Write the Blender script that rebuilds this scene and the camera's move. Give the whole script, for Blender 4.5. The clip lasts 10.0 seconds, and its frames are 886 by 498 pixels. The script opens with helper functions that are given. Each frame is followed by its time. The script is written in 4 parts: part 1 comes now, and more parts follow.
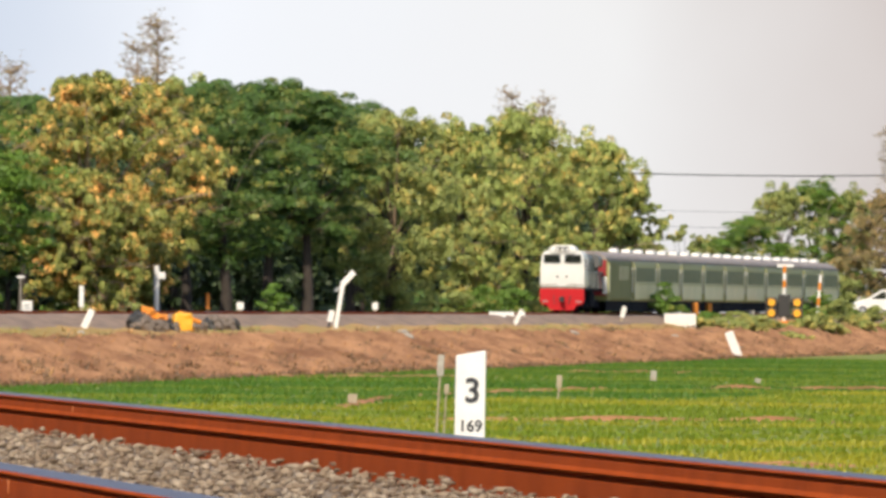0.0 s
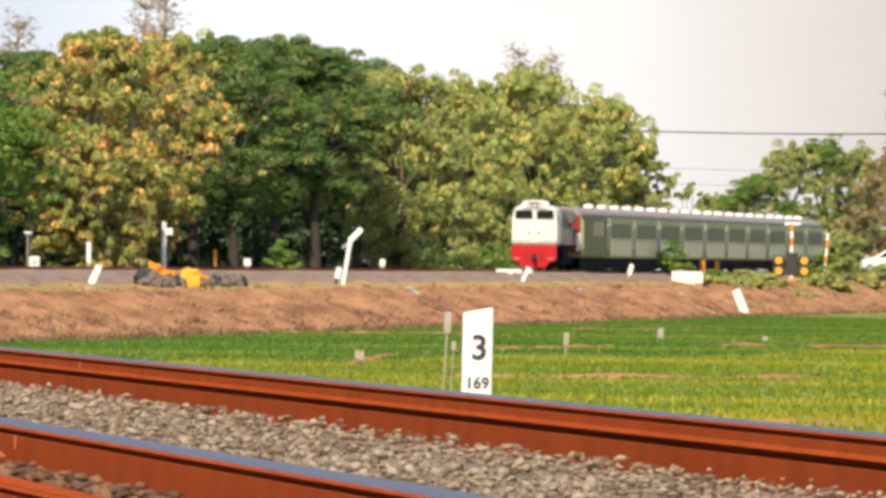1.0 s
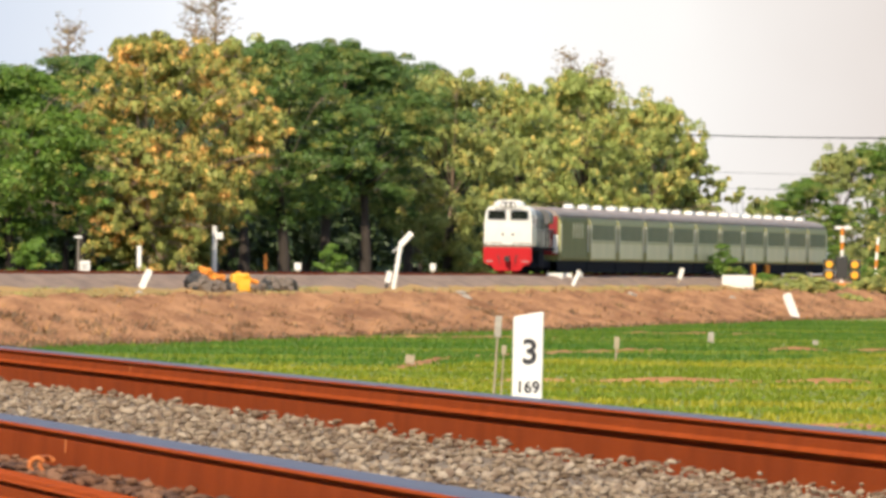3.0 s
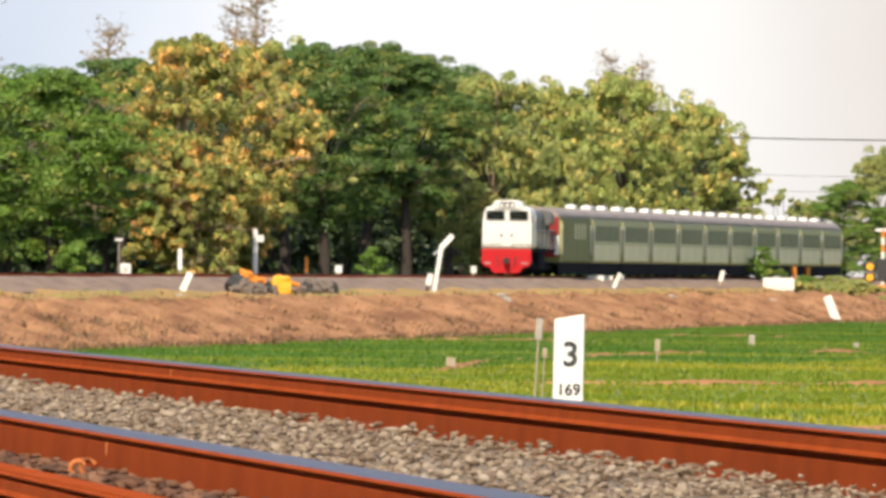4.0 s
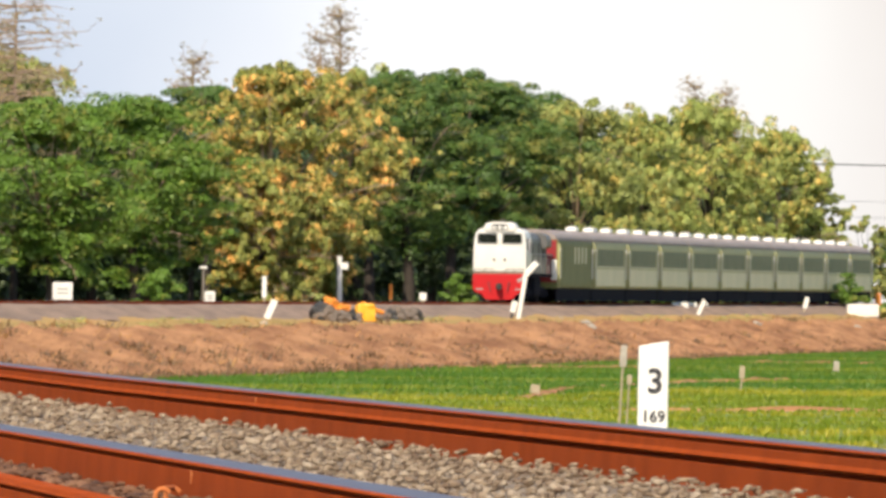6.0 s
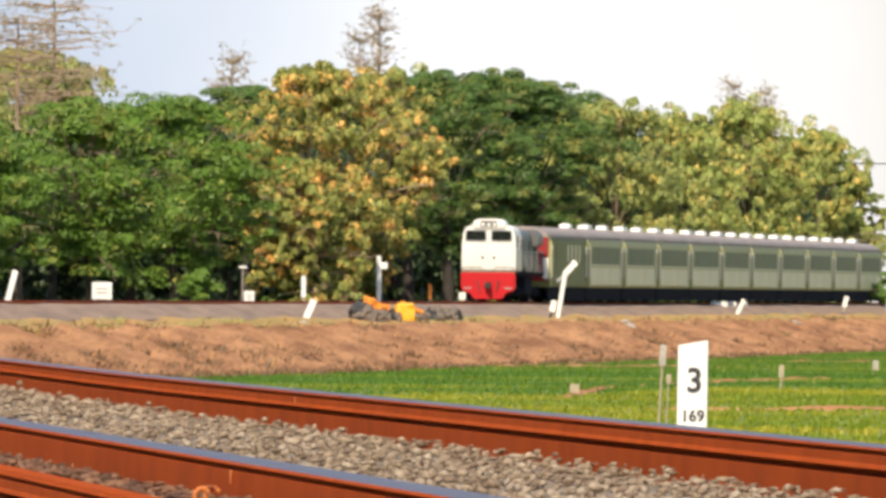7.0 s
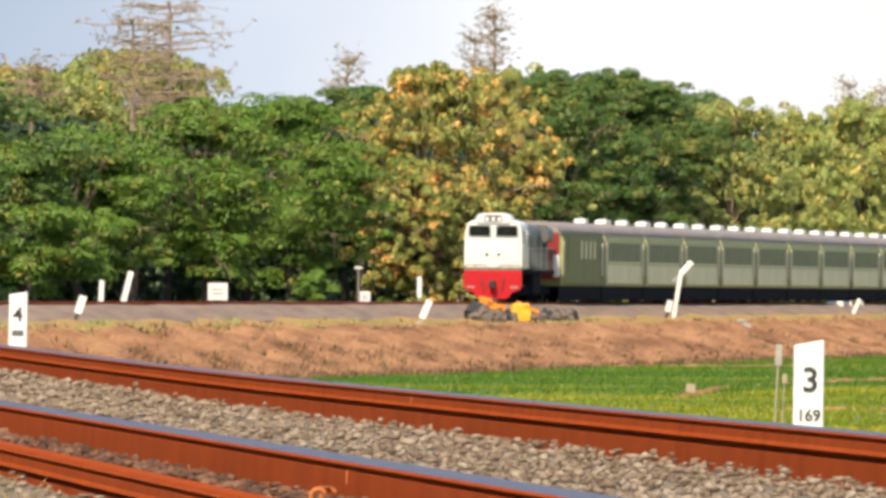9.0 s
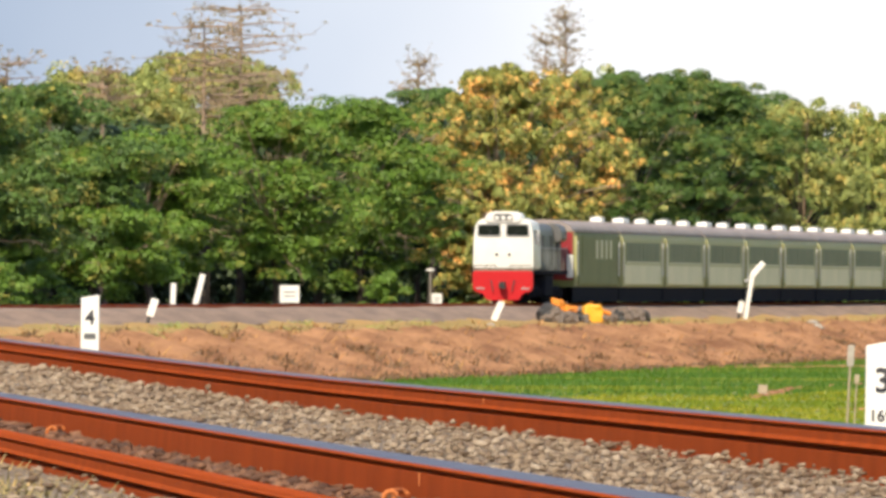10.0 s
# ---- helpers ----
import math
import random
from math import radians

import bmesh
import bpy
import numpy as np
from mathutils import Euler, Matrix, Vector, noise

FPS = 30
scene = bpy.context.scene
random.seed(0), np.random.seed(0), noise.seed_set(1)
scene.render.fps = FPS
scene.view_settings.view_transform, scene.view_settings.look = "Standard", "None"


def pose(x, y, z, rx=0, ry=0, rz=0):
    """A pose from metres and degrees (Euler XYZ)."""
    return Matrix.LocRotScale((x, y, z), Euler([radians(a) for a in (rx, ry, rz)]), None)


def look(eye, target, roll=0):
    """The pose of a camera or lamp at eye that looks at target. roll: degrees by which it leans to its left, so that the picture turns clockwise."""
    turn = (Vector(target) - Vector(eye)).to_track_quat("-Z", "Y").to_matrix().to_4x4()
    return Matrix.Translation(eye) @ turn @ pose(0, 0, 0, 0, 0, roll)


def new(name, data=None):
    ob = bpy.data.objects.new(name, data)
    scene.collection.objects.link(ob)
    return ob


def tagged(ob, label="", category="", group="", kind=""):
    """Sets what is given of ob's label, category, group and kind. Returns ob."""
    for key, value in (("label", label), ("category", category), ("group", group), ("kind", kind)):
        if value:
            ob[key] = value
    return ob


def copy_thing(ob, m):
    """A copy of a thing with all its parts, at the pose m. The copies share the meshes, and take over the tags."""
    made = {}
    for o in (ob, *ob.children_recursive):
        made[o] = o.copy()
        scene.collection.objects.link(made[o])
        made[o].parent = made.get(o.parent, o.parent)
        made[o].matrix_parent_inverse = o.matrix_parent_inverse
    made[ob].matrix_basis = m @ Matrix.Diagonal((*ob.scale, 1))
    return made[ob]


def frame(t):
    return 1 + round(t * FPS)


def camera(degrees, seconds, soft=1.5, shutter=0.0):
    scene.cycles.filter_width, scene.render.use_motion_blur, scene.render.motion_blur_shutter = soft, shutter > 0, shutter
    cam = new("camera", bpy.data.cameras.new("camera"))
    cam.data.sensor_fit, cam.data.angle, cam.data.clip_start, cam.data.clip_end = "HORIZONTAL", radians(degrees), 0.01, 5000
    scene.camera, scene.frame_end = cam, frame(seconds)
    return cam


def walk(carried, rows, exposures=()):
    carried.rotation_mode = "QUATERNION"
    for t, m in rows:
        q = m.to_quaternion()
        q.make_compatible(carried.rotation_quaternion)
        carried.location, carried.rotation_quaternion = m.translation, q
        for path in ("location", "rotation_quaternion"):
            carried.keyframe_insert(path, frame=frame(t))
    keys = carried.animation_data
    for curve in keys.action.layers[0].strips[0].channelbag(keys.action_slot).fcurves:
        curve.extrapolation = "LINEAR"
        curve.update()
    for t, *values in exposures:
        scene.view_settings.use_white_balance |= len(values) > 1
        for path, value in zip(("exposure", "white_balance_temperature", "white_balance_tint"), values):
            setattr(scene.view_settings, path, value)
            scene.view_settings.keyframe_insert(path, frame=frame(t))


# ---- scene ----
# Long lens beside a track: x right, y ahead, z up; the near rail's top is z = 0.
F = 30600.0      # focal length in image pixels; u and e below are pixel offsets
EYE = 0.223      # eye over the near rail's top
cam = camera(2.9356, 10.0, soft=3.5)
PATH = [
    (0.0, 0.0000, 0.1749, -0.600), (0.5, 0.0103, 0.0700, -0.713), (1.0, 0.0241, 0.0321, -0.778),
    (1.5, 0.0468, 0.0315, -0.821), (2.0, 0.0791, 0.0391, -0.846), (2.5, 0.1254, 0.0409, -0.797),
    (4.0, 0.3263, 0.0504, -0.716), (4.5, 0.3873, 0.0515, -0.688), (5.0, 0.4508, 0.0654, -0.632),
    (5.5, 0.5202, 0.0997, -0.604), (6.0, 0.6059, 0.1373, -0.602), (7.5, 0.7944, 0.1286, -0.513),
    (8.0, 0.8707, 0.1167, -0.468), (8.5, 0.9886, 0.1289, -0.456), (9.0, 1.1197, 0.1320, -0.439),
    (9.5, 1.2423, 0.1217, -0.410), (10.0, 1.3578, 0.1366, -0.247)]
walk(cam, [(t, pose(0, 0, EYE, 90 + p, r, y)) for t, y, p, r in PATH],
     [(0.0, 0.1, 6200, 10), (0.5, 0.3, 6400, 10), (1.0, 0.26, 6400, 10), (10.0, 0.29, 6400, 10)])

# ---- light ----
SUN_EL, SUN_AZ = 46.0, 194.0     # degrees; azimuth clockwise from +y: behind the eye, to the left
world = bpy.data.worlds.new("world")
scene.world = world
world.use_nodes = True
wn, wl = world.node_tree.nodes, world.node_tree.links
sky = wn.new("ShaderNodeTexSky")
sky.sky_type, sky.sun_disc = "NISHITA", False
sky.sun_elevation, sky.sun_rotation = radians(SUN_EL), radians(SUN_AZ)
sky.dust_density, sky.air_density, sky.ozone_density = 1.0, 1.0, 1.0
wl.new(sky.outputs[0], wn["Background"].inputs[0])
wn["Background"].inputs[1].default_value = 0.125
sun = new("sun", bpy.data.lights.new("sun", "SUN"))
sun.data.energy, sun.data.angle, sun.data.color = 5.0, radians(0.6), (1.0, 0.86, 0.64)
to_sun = Vector((math.sin(radians(SUN_AZ)) * math.cos(radians(SUN_EL)),
                 math.cos(radians(SUN_AZ)) * math.cos(radians(SUN_EL)), math.sin(radians(SUN_EL))))
sun.matrix_world = look(to_sun * 50, (0, 0, 0))


# ---- materials ----
def mat(name, base, rough=0.7, metal=0.0, other=None, scale=3.0, amount=0.5, fine=40.0, bump=0.0, coat=0.0, spec=0.5, stretch=(1, 1, 1)):
    """A surface of two colours mixed by noise at two scales, with fine relief."""
    m = bpy.data.materials.new(name)
    m.use_nodes = True
    n, l = m.node_tree.nodes, m.node_tree.links
    b = n["Principled BSDF"]
    b.inputs["Roughness"].default_value, b.inputs["Metallic"].default_value = rough, metal
    b.inputs["Coat Weight"].default_value, b.inputs["Specular IOR Level"].default_value = coat, spec
    co, mp = n.new("ShaderNodeTexCoord"), n.new("ShaderNodeMapping")
    mp.inputs["Scale"].default_value = stretch
    l.new(co.outputs["Object"], mp.inputs["Vector"])
    big, small = n.new("ShaderNodeTexNoise"), n.new("ShaderNodeTexNoise")
    for tex, sc in ((big, scale), (small, fine)):
        tex.inputs["Scale"].default_value, tex.inputs["Detail"].default_value = sc, 5
        l.new(mp.outputs[0], tex.inputs["Vector"])
    add = n.new("ShaderNodeMath")
    add.operation = "MULTIPLY_ADD"
    l.new(small.outputs["Fac"], add.inputs[0])
    add.inputs[1].default_value = 0.5
    l.new(big.outputs["Fac"], add.inputs[2])
    ramp = n.new("ShaderNodeMapRange")
    ramp.inputs["From Min"].default_value, ramp.inputs["From Max"].default_value = 0.55, 0.95
    ramp.inputs["To Max"].default_value = amount
    l.new(add.outputs[0], ramp.inputs["Value"])
    mix = n.new("ShaderNodeMixRGB")
    mix.inputs[1].default_value = (*base, 1)
    mix.inputs[2].default_value = (*(other or [c * 0.6 for c in base]), 1)
    l.new(ramp.outputs[0], mix.inputs[0])
    l.new(mix.outputs[0], b.inputs["Base Color"])
    if bump:
        bp = n.new("ShaderNodeBump")
        bp.inputs["Strength"].default_value, bp.inputs["Distance"].default_value = bump, 0.02
        l.new(small.outputs["Fac"], bp.inputs["Height"])
        l.new(bp.outputs[0], b.inputs["Normal"])
    return m


def leaf_mat(name, green, dry, share, through_light=0.25, stretch=(1, 1, 1), spread=(0.65, 1.35), island=0.2):
    """Leaves: each one its own shade, with patches of drier ones."""
    m = bpy.data.materials.new(name)
    m.use_nodes = True
    n, l = m.node_tree.nodes, m.node_tree.links
    b = n["Principled BSDF"]
    b.inputs["Roughness"].default_value = 0.55
    geo, co, tex = n.new("ShaderNodeNewGeometry"), n.new("ShaderNodeTexCoord"), n.new("ShaderNodeTexNoise")
    tex.inputs["Scale"].default_value, tex.inputs["Detail"].default_value = 0.9, 3
    mp = n.new("ShaderNodeMapping")
    mp.inputs["Scale"].default_value = stretch
    l.new(co.outputs["Object"], mp.inputs["Vector"])
    l.new(mp.outputs[0], tex.inputs["Vector"])
    s1 = n.new("ShaderNodeMath")
    s1.operation = "MULTIPLY_ADD"
    l.new(geo.outputs["Random Per Island"], s1.inputs[0])
    s1.inputs[1].default_value = island
    l.new(tex.outputs["Fac"], s1.inputs[2])
    mr = n.new("ShaderNodeMapRange")
    mr.inputs["From Min"].default_value, mr.inputs["From Max"].default_value = 0.92 - share * 0.6, 1.08 - share * 0.6
    l.new(s1.outputs[0], mr.inputs["Value"])
    mix = n.new("ShaderNodeMixRGB")
    mix.inputs[1].default_value, mix.inputs[2].default_value = (*green, 1), (*dry, 1)
    l.new(mr.outputs[0], mix.inputs[0])
    hs = n.new("ShaderNodeHueSaturation")
    mv = n.new("ShaderNodeMapRange")
    mv.inputs["To Min"].default_value, mv.inputs["To Max"].default_value = spread
    l.new(geo.outputs["Random Per Island"], mv.inputs["Value"])
    l.new(mv.outputs[0], hs.inputs["Value"])
    l.new(mix.outputs[0], hs.inputs["Color"])
    l.new(hs.outputs[0], b.inputs["Base Color"])
    tr, ms = n.new("ShaderNodeBsdfTranslucent"), n.new("ShaderNodeMixShader")
    l.new(hs.outputs[0], tr.inputs["Color"])
    ms.inputs[0].default_value = through_light
    l.new(b.outputs[0], ms.inputs[1])
    l.new(tr.outputs[0], ms.inputs[2])
    l.new(ms.outputs[0], n["Material Output"].inputs["Surface"])
    return m


WHITE = mat("white_paint", (0.78, 0.77, 0.74), 0.45, other=(0.62, 0.6, 0.55), scale=2, amount=0.35, coat=0.2)
POST = mat("post_paint", (0.8, 0.79, 0.77), 0.7, other=(0.66, 0.62, 0.55), scale=6, amount=0.5, fine=90, bump=0.15)
RED = mat("red_paint", (0.5, 0.012, 0.016), 0.5, other=(0.36, 0.015, 0.018), scale=3, amount=0.5, spec=0.25)
BLACK = mat("black_paint", (0.03, 0.03, 0.032), 0.6, other=(0.05, 0.045, 0.04), scale=4)
GREY = mat("grey_paint", (0.33, 0.34, 0.34), 0.5, other=(0.22, 0.22, 0.21), scale=2)
# Grime, with the shade below the train put into the near-black blue.
UNDER = mat("underframe_grime_and_shade", (0.014, 0.016, 0.026), 0.95, other=(0.03, 0.026, 0.026), scale=3, spec=0.03)
WALKWAY = mat("walkway_grime", (0.2, 0.17, 0.13), 0.8, other=(0.1, 0.085, 0.07), scale=8, amount=0.9)
BOARD_DARK = mat("dark_board", (0.1, 0.1, 0.1), 0.5, other=(0.16, 0.15, 0.14), scale=8)
GLASS = mat("dark_glass", (0.012, 0.016, 0.014), 0.08, other=(0.02, 0.025, 0.02), scale=1)
COACH = mat("coach_olive_paint", (0.4, 0.4, 0.19), 0.5, other=(0.48, 0.44, 0.23), scale=0.8, amount=0.7, spec=0.15)
# Paler patchy paint: the lit ground's reflection is put into the colour.
COACH_LOW = mat("coach_paint_and_sheen", (0.52, 0.49, 0.3), 0.35, other=(0.72, 0.63, 0.43), scale=0.5, amount=0.9, spec=0.4)
# Matte glass: the reflected green of field and trees is painted into it.
COACH_GLASS = mat("matte_green_glass", (0.1, 0.12, 0.06), 0.5, other=(0.17, 0.175, 0.09), scale=0.6, amount=0.8, spec=0.2)
COACH_DARK = mat("coach_dark_olive", (0.17, 0.185, 0.07), 0.6, other=(0.24, 0.24, 0.1), scale=0.6, amount=0.8, spec=0.15)
ROOF = mat("roof_grime", (0.36, 0.3, 0.285), 0.75, other=(0.24, 0.205, 0.19), scale=0.7, amount=0.8)
AC = mat("aircon_white", (0.8, 0.79, 0.76), 0.35, other=(0.6, 0.58, 0.55), scale=2, amount=0.4, coat=0.2)
MAROON = mat("maroon_paint", (0.3, 0.018, 0.025), 0.5, other=(0.18, 0.015, 0.02), scale=2)
RUST = mat("rusty_steel", (0.4, 0.07, 0.01), 0.9, 0.0, other=(0.23, 0.038, 0.006), scale=5, amount=0.6, fine=120, bump=0.15, spec=0.05)
RUST_BRIGHT = mat("fresh_rust", (0.55, 0.17, 0.04), 0.8, other=(0.35, 0.1, 0.03), scale=30)
RAILTOP = mat("worn_rail_head", (0.2, 0.155, 0.175), 0.42, 0.9, other=(0.3, 0.2, 0.19), scale=9, amount=0.5, fine=200)
GRAVEL = mat("ballast_bed", (0.24, 0.185, 0.13), 0.9, other=(0.14, 0.105, 0.075), scale=1.6, amount=0.9, fine=16, bump=0.6)
FARBED = mat("far_ballast", (0.33, 0.225, 0.165), 0.95, other=(0.18, 0.125, 0.095), scale=1.6, amount=0.9, fine=9, bump=0.5, stretch=(1, 0.12, 1))
EARTH = mat("dry_earth", (0.53, 0.275, 0.135), 0.95, other=(0.24, 0.11, 0.055), scale=0.9, amount=1.0, fine=5, bump=0.8, spec=0.1, stretch=(1, 0.12, 1))
BERM = mat("grassy_berm", (0.46, 0.26, 0.09), 0.95, other=(0.3, 0.22, 0.06), scale=0.6, amount=1.0, fine=5, bump=0.5, stretch=(1, 0.12, 1))
FIELD = mat("paddy_ground", (0.13, 0.185, 0.02), 0.9, other=(0.2, 0.21, 0.03), scale=0.12, amount=1.0, fine=1.5, bump=0.3)
# Floor colour kept dark: it carries the shade under the trees.
SHADE = mat("shaded_floor", (0.07, 0.055, 0.03), 0.95, other=(0.05, 0.06, 0.02), scale=0.3, amount=1.0, fine=3)
BARK = mat("bark", (0.055, 0.042, 0.034), 0.9, other=(0.035, 0.027, 0.022), scale=3, amount=0.8, fine=20, bump=0.5)
BARE = mat("pale_bark", (0.4, 0.29, 0.21), 0.9, other=(0.28, 0.2, 0.14), scale=3, amount=0.8, fine=20, bump=0.5)
ORANGE = mat("orange_paint", (0.75, 0.26, 0.02), 0.5, other=(0.5, 0.17, 0.03), scale=4, amount=0.6)
YELLOW = mat("yellow_plastic", (0.85, 0.42, 0.02), 0.5, other=(0.7, 0.32, 0.02), scale=4, amount=0.5)
CONCRETE = mat("old_concrete", (0.42, 0.38, 0.33), 0.9, other=(0.28, 0.25, 0.21), scale=3, amount=0.8, fine=30, bump=0.4)
WOOD = mat("weathered_wood", (0.42, 0.35, 0.25), 0.85, other=(0.3, 0.24, 0.16), scale=6, amount=0.7, fine=40, bump=0.3)
INK = mat("black_lettering", (0.025, 0.025, 0.03), 0.6, other=(0.05, 0.05, 0.055), scale=9)
CABLE = mat("cable_black", (0.03, 0.03, 0.03), 0.6, other=(0.045, 0.045, 0.045), scale=2)
LEAF_GREEN = leaf_mat("leaf_green", (0.124, 0.224, 0.0235), (0.317, 0.276, 0.0588), 0.42, 0.2)
LEAF_DEEP = leaf_mat("leaf_deep_green", (0.09, 0.165, 0.03), (0.34, 0.3, 0.06), 0.42, 0.18)
LEAF_OLIVE = leaf_mat("leaf_olive", (0.308, 0.351, 0.0986), (0.616, 0.469, 0.123), 0.42, 0.22)
LEAF_GOLD = leaf_mat("leaf_golden", (0.301, 0.326, 0.0753), (0.828, 0.464, 0.125), 0.5, 0.25)
# Yellow-green leaves brightened to offset lens falloff across the view.
LEAF_BRIGHTENED = leaf_mat("leaf_brightened", (0.35, 0.408, 0.105), (0.723, 0.525, 0.14), 0.47, 0.25)
# Darker leaf copy: the wood's inner shade is put into the colour.
LEAF_SHADED = leaf_mat("leaf_shaded", (0.045, 0.075, 0.022), (0.06, 0.085, 0.02), 0.3, 0.08)
LEAF_DRY = leaf_mat("leaf_dry", (0.26, 0.22, 0.09), (0.44, 0.3, 0.11), 0.6)
RICE = leaf_mat("rice_blades", (0.18, 0.245, 0.008), (0.37, 0.335, 0.016), 0.75, 0.3, (0.05, 0.07, 0.1), (0.9, 1.1), 0.06)
RICE_DEEP = leaf_mat("deep_rice_blades", (0.075, 0.175, 0.01), (0.21, 0.26, 0.015), 0.65, 0.3, (0.05, 0.07, 0.1), (0.9, 1.1), 0.06)
SCRUB = leaf_mat("dry_scrub", (0.15, 0.085, 0.04), (0.24, 0.15, 0.06), 0.4, 0.15)
STRAW = leaf_mat("dry_grass", (0.4, 0.2, 0.075), (0.38, 0.25, 0.075), 0.4, 0.15, (0.3, 0.1, 0.3))


def sky_glow():
    """Haze with lens darkening painted in: cooler to one side, white in the middle, dull and warm to the other."""
    m = bpy.data.materials.new("haze_with_vignette")
    m.use_nodes = True
    n, l = m.node_tree.nodes, m.node_tree.links
    co, sep, mr = n.new("ShaderNodeTexCoord"), n.new("ShaderNodeSeparateXYZ"), n.new("ShaderNodeMapRange")
    tex = n.new("ShaderNodeTexNoise")
    tex.inputs["Scale"].default_value, tex.inputs["Detail"].default_value = 0.012, 3
    l.new(co.outputs["Object"], tex.inputs["Vector"])
    l.new(co.outputs["Object"], sep.inputs[0])
    mr.inputs["From Min"].default_value, mr.inputs["From Max"].default_value = -240, 150
    l.new(sep.outputs["X"], mr.inputs["Value"])
    add = n.new("ShaderNodeMath")
    add.operation = "MULTIPLY_ADD"
    l.new(tex.outputs["Fac"], add.inputs[0])
    add.inputs[1].default_value = 0.16
    l.new(mr.outputs[0], add.inputs[2])
    ramp = n.new("ShaderNodeValToRGB")
    e = ramp.color_ramp.elements
    e[0].position, e[0].color = 0.08, (0.36, 0.44, 0.57, 1)
    e[1].position, e[1].color = 1.0, (0.68, 0.6, 0.55, 1)
    for pos, col in ((0.32, (0.6, 0.66, 0.76, 1)), (0.55, (0.92, 0.92, 0.93, 1)), (0.78, (0.9, 0.87, 0.83, 1))):
        e.new(pos).color = col
    l.new(add.outputs[0], ramp.inputs[0])
    em = n.new("ShaderNodeEmission")
    l.new(ramp.outputs[0], em.inputs[0])
    em.inputs[1].default_value = 0.95
    l.new(em.outputs[0], n["Material Output"].inputs["Surface"])
    return m


# ---- mesh tools ----
def bearing(u, d):
    """The place d metres ahead at pixel bearing u, read off the camera's view."""
    return u * d / F, d


def height(e, d):
    """The height d metres ahead that shows e pixels above eye level."""
    return EYE + e * d / F


def mesh_ob(name, verts, faces, material, parent=None, label="", smooth=False):
    me = bpy.data.meshes.new(name)
    me.from_pydata([tuple(v) for v in verts], [], faces)
    me.materials.append(material)
    if smooth:
        me.polygons.foreach_set("use_smooth", [True] * len(me.polygons))
    me.update()
    ob = new(name, me)
    if parent:
        ob.parent = parent
    if label:
        ob["label"] = label
    return ob


def part(name, bm, material, parent=None, label="", smooth=False):
    """One bmesh as one mesh object, under a thing or a part."""
    bmesh.ops.recalc_face_normals(bm, faces=bm.faces)
    me = bpy.data.meshes.new(name)
    bm.to_mesh(me)
    bm.free()
    me.materials.append(material)
    if smooth:
        me.polygons.foreach_set("use_smooth", [True] * len(me.polygons))
        me.set_sharp_from_angle(angle=radians(50))
    ob = new(name, me)
    if parent:
        ob.parent = parent
    if label:
        ob["label"] = label
    return ob


def box(bm, x0, x1, y0, y1, z0, z1, bevel=0.0):
    r = bmesh.ops.create_cube(bm, size=1.0, matrix=Matrix.LocRotScale(
        ((x0 + x1) / 2, (y0 + y1) / 2, (z0 + z1) / 2), None, (x1 - x0, y1 - y0, z1 - z0)))
    if bevel:
        es = list({e for v in r["verts"] for e in v.link_edges})
        bmesh.ops.bevel(bm, geom=es, offset=bevel, segments=2, affect="EDGES", profile=0.6)


def boxed(*args):
    bm = bmesh.new()
    box(bm, *args)
    return bm


def tube(bm, a, b, r0, r1=None, sides=8):
    a, b = Vector(a), Vector(b)
    m = Matrix.Translation((a + b) / 2) @ (b - a).to_track_quat("Z", "Y").to_matrix().to_4x4()
    bmesh.ops.create_cone(bm, cap_ends=True, segments=sides, radius1=r0, radius2=r0 if r1 is None else r1,
                          depth=(b - a).length, matrix=m)


def tubed(*args):
    bm = bmesh.new()
    tube(bm, *args)
    return bm


def prism(profile, y0, y1):
    """A closed x-z profile drawn out along y."""
    bm = bmesh.new()
    a = [bm.verts.new((x, y0, z)) for x, z in profile]
    b = [bm.verts.new((x, y1, z)) for x, z in profile]
    bm.faces.new(a), bm.faces.new(b[::-1])
    for i in range(len(a)):
        bm.faces.new((a[i], b[i], b[i - 1], a[i - 1]))
    return bm


def lift(y):
    """Rise of the near line farther out, shaped to fit the camera's view."""
    return 0.033 * ((min(max(y, 43.0), 90.0) - 43.0) / 21) ** 1.3


def drawn(profile, ys):
    """A closed x-z profile drawn along the near line through the stations ys."""
    bm = bmesh.new()
    rings = [[bm.verts.new((x, y, z + lift(y))) for x, z in profile] for y in ys]
    bm.faces.new(rings[0]), bm.faces.new(rings[-1][::-1])
    for a, b in zip(rings, rings[1:]):
        for i in range(len(a)):
            bm.faces.new((a[i], b[i], b[i - 1], a[i - 1]))
    return bm


def thing(name, m, label, category, group=""):
    ob = new(name)
    ob.matrix_world = m
    ob.empty_display_size = 0.2
    return tagged(ob, label, category, group)


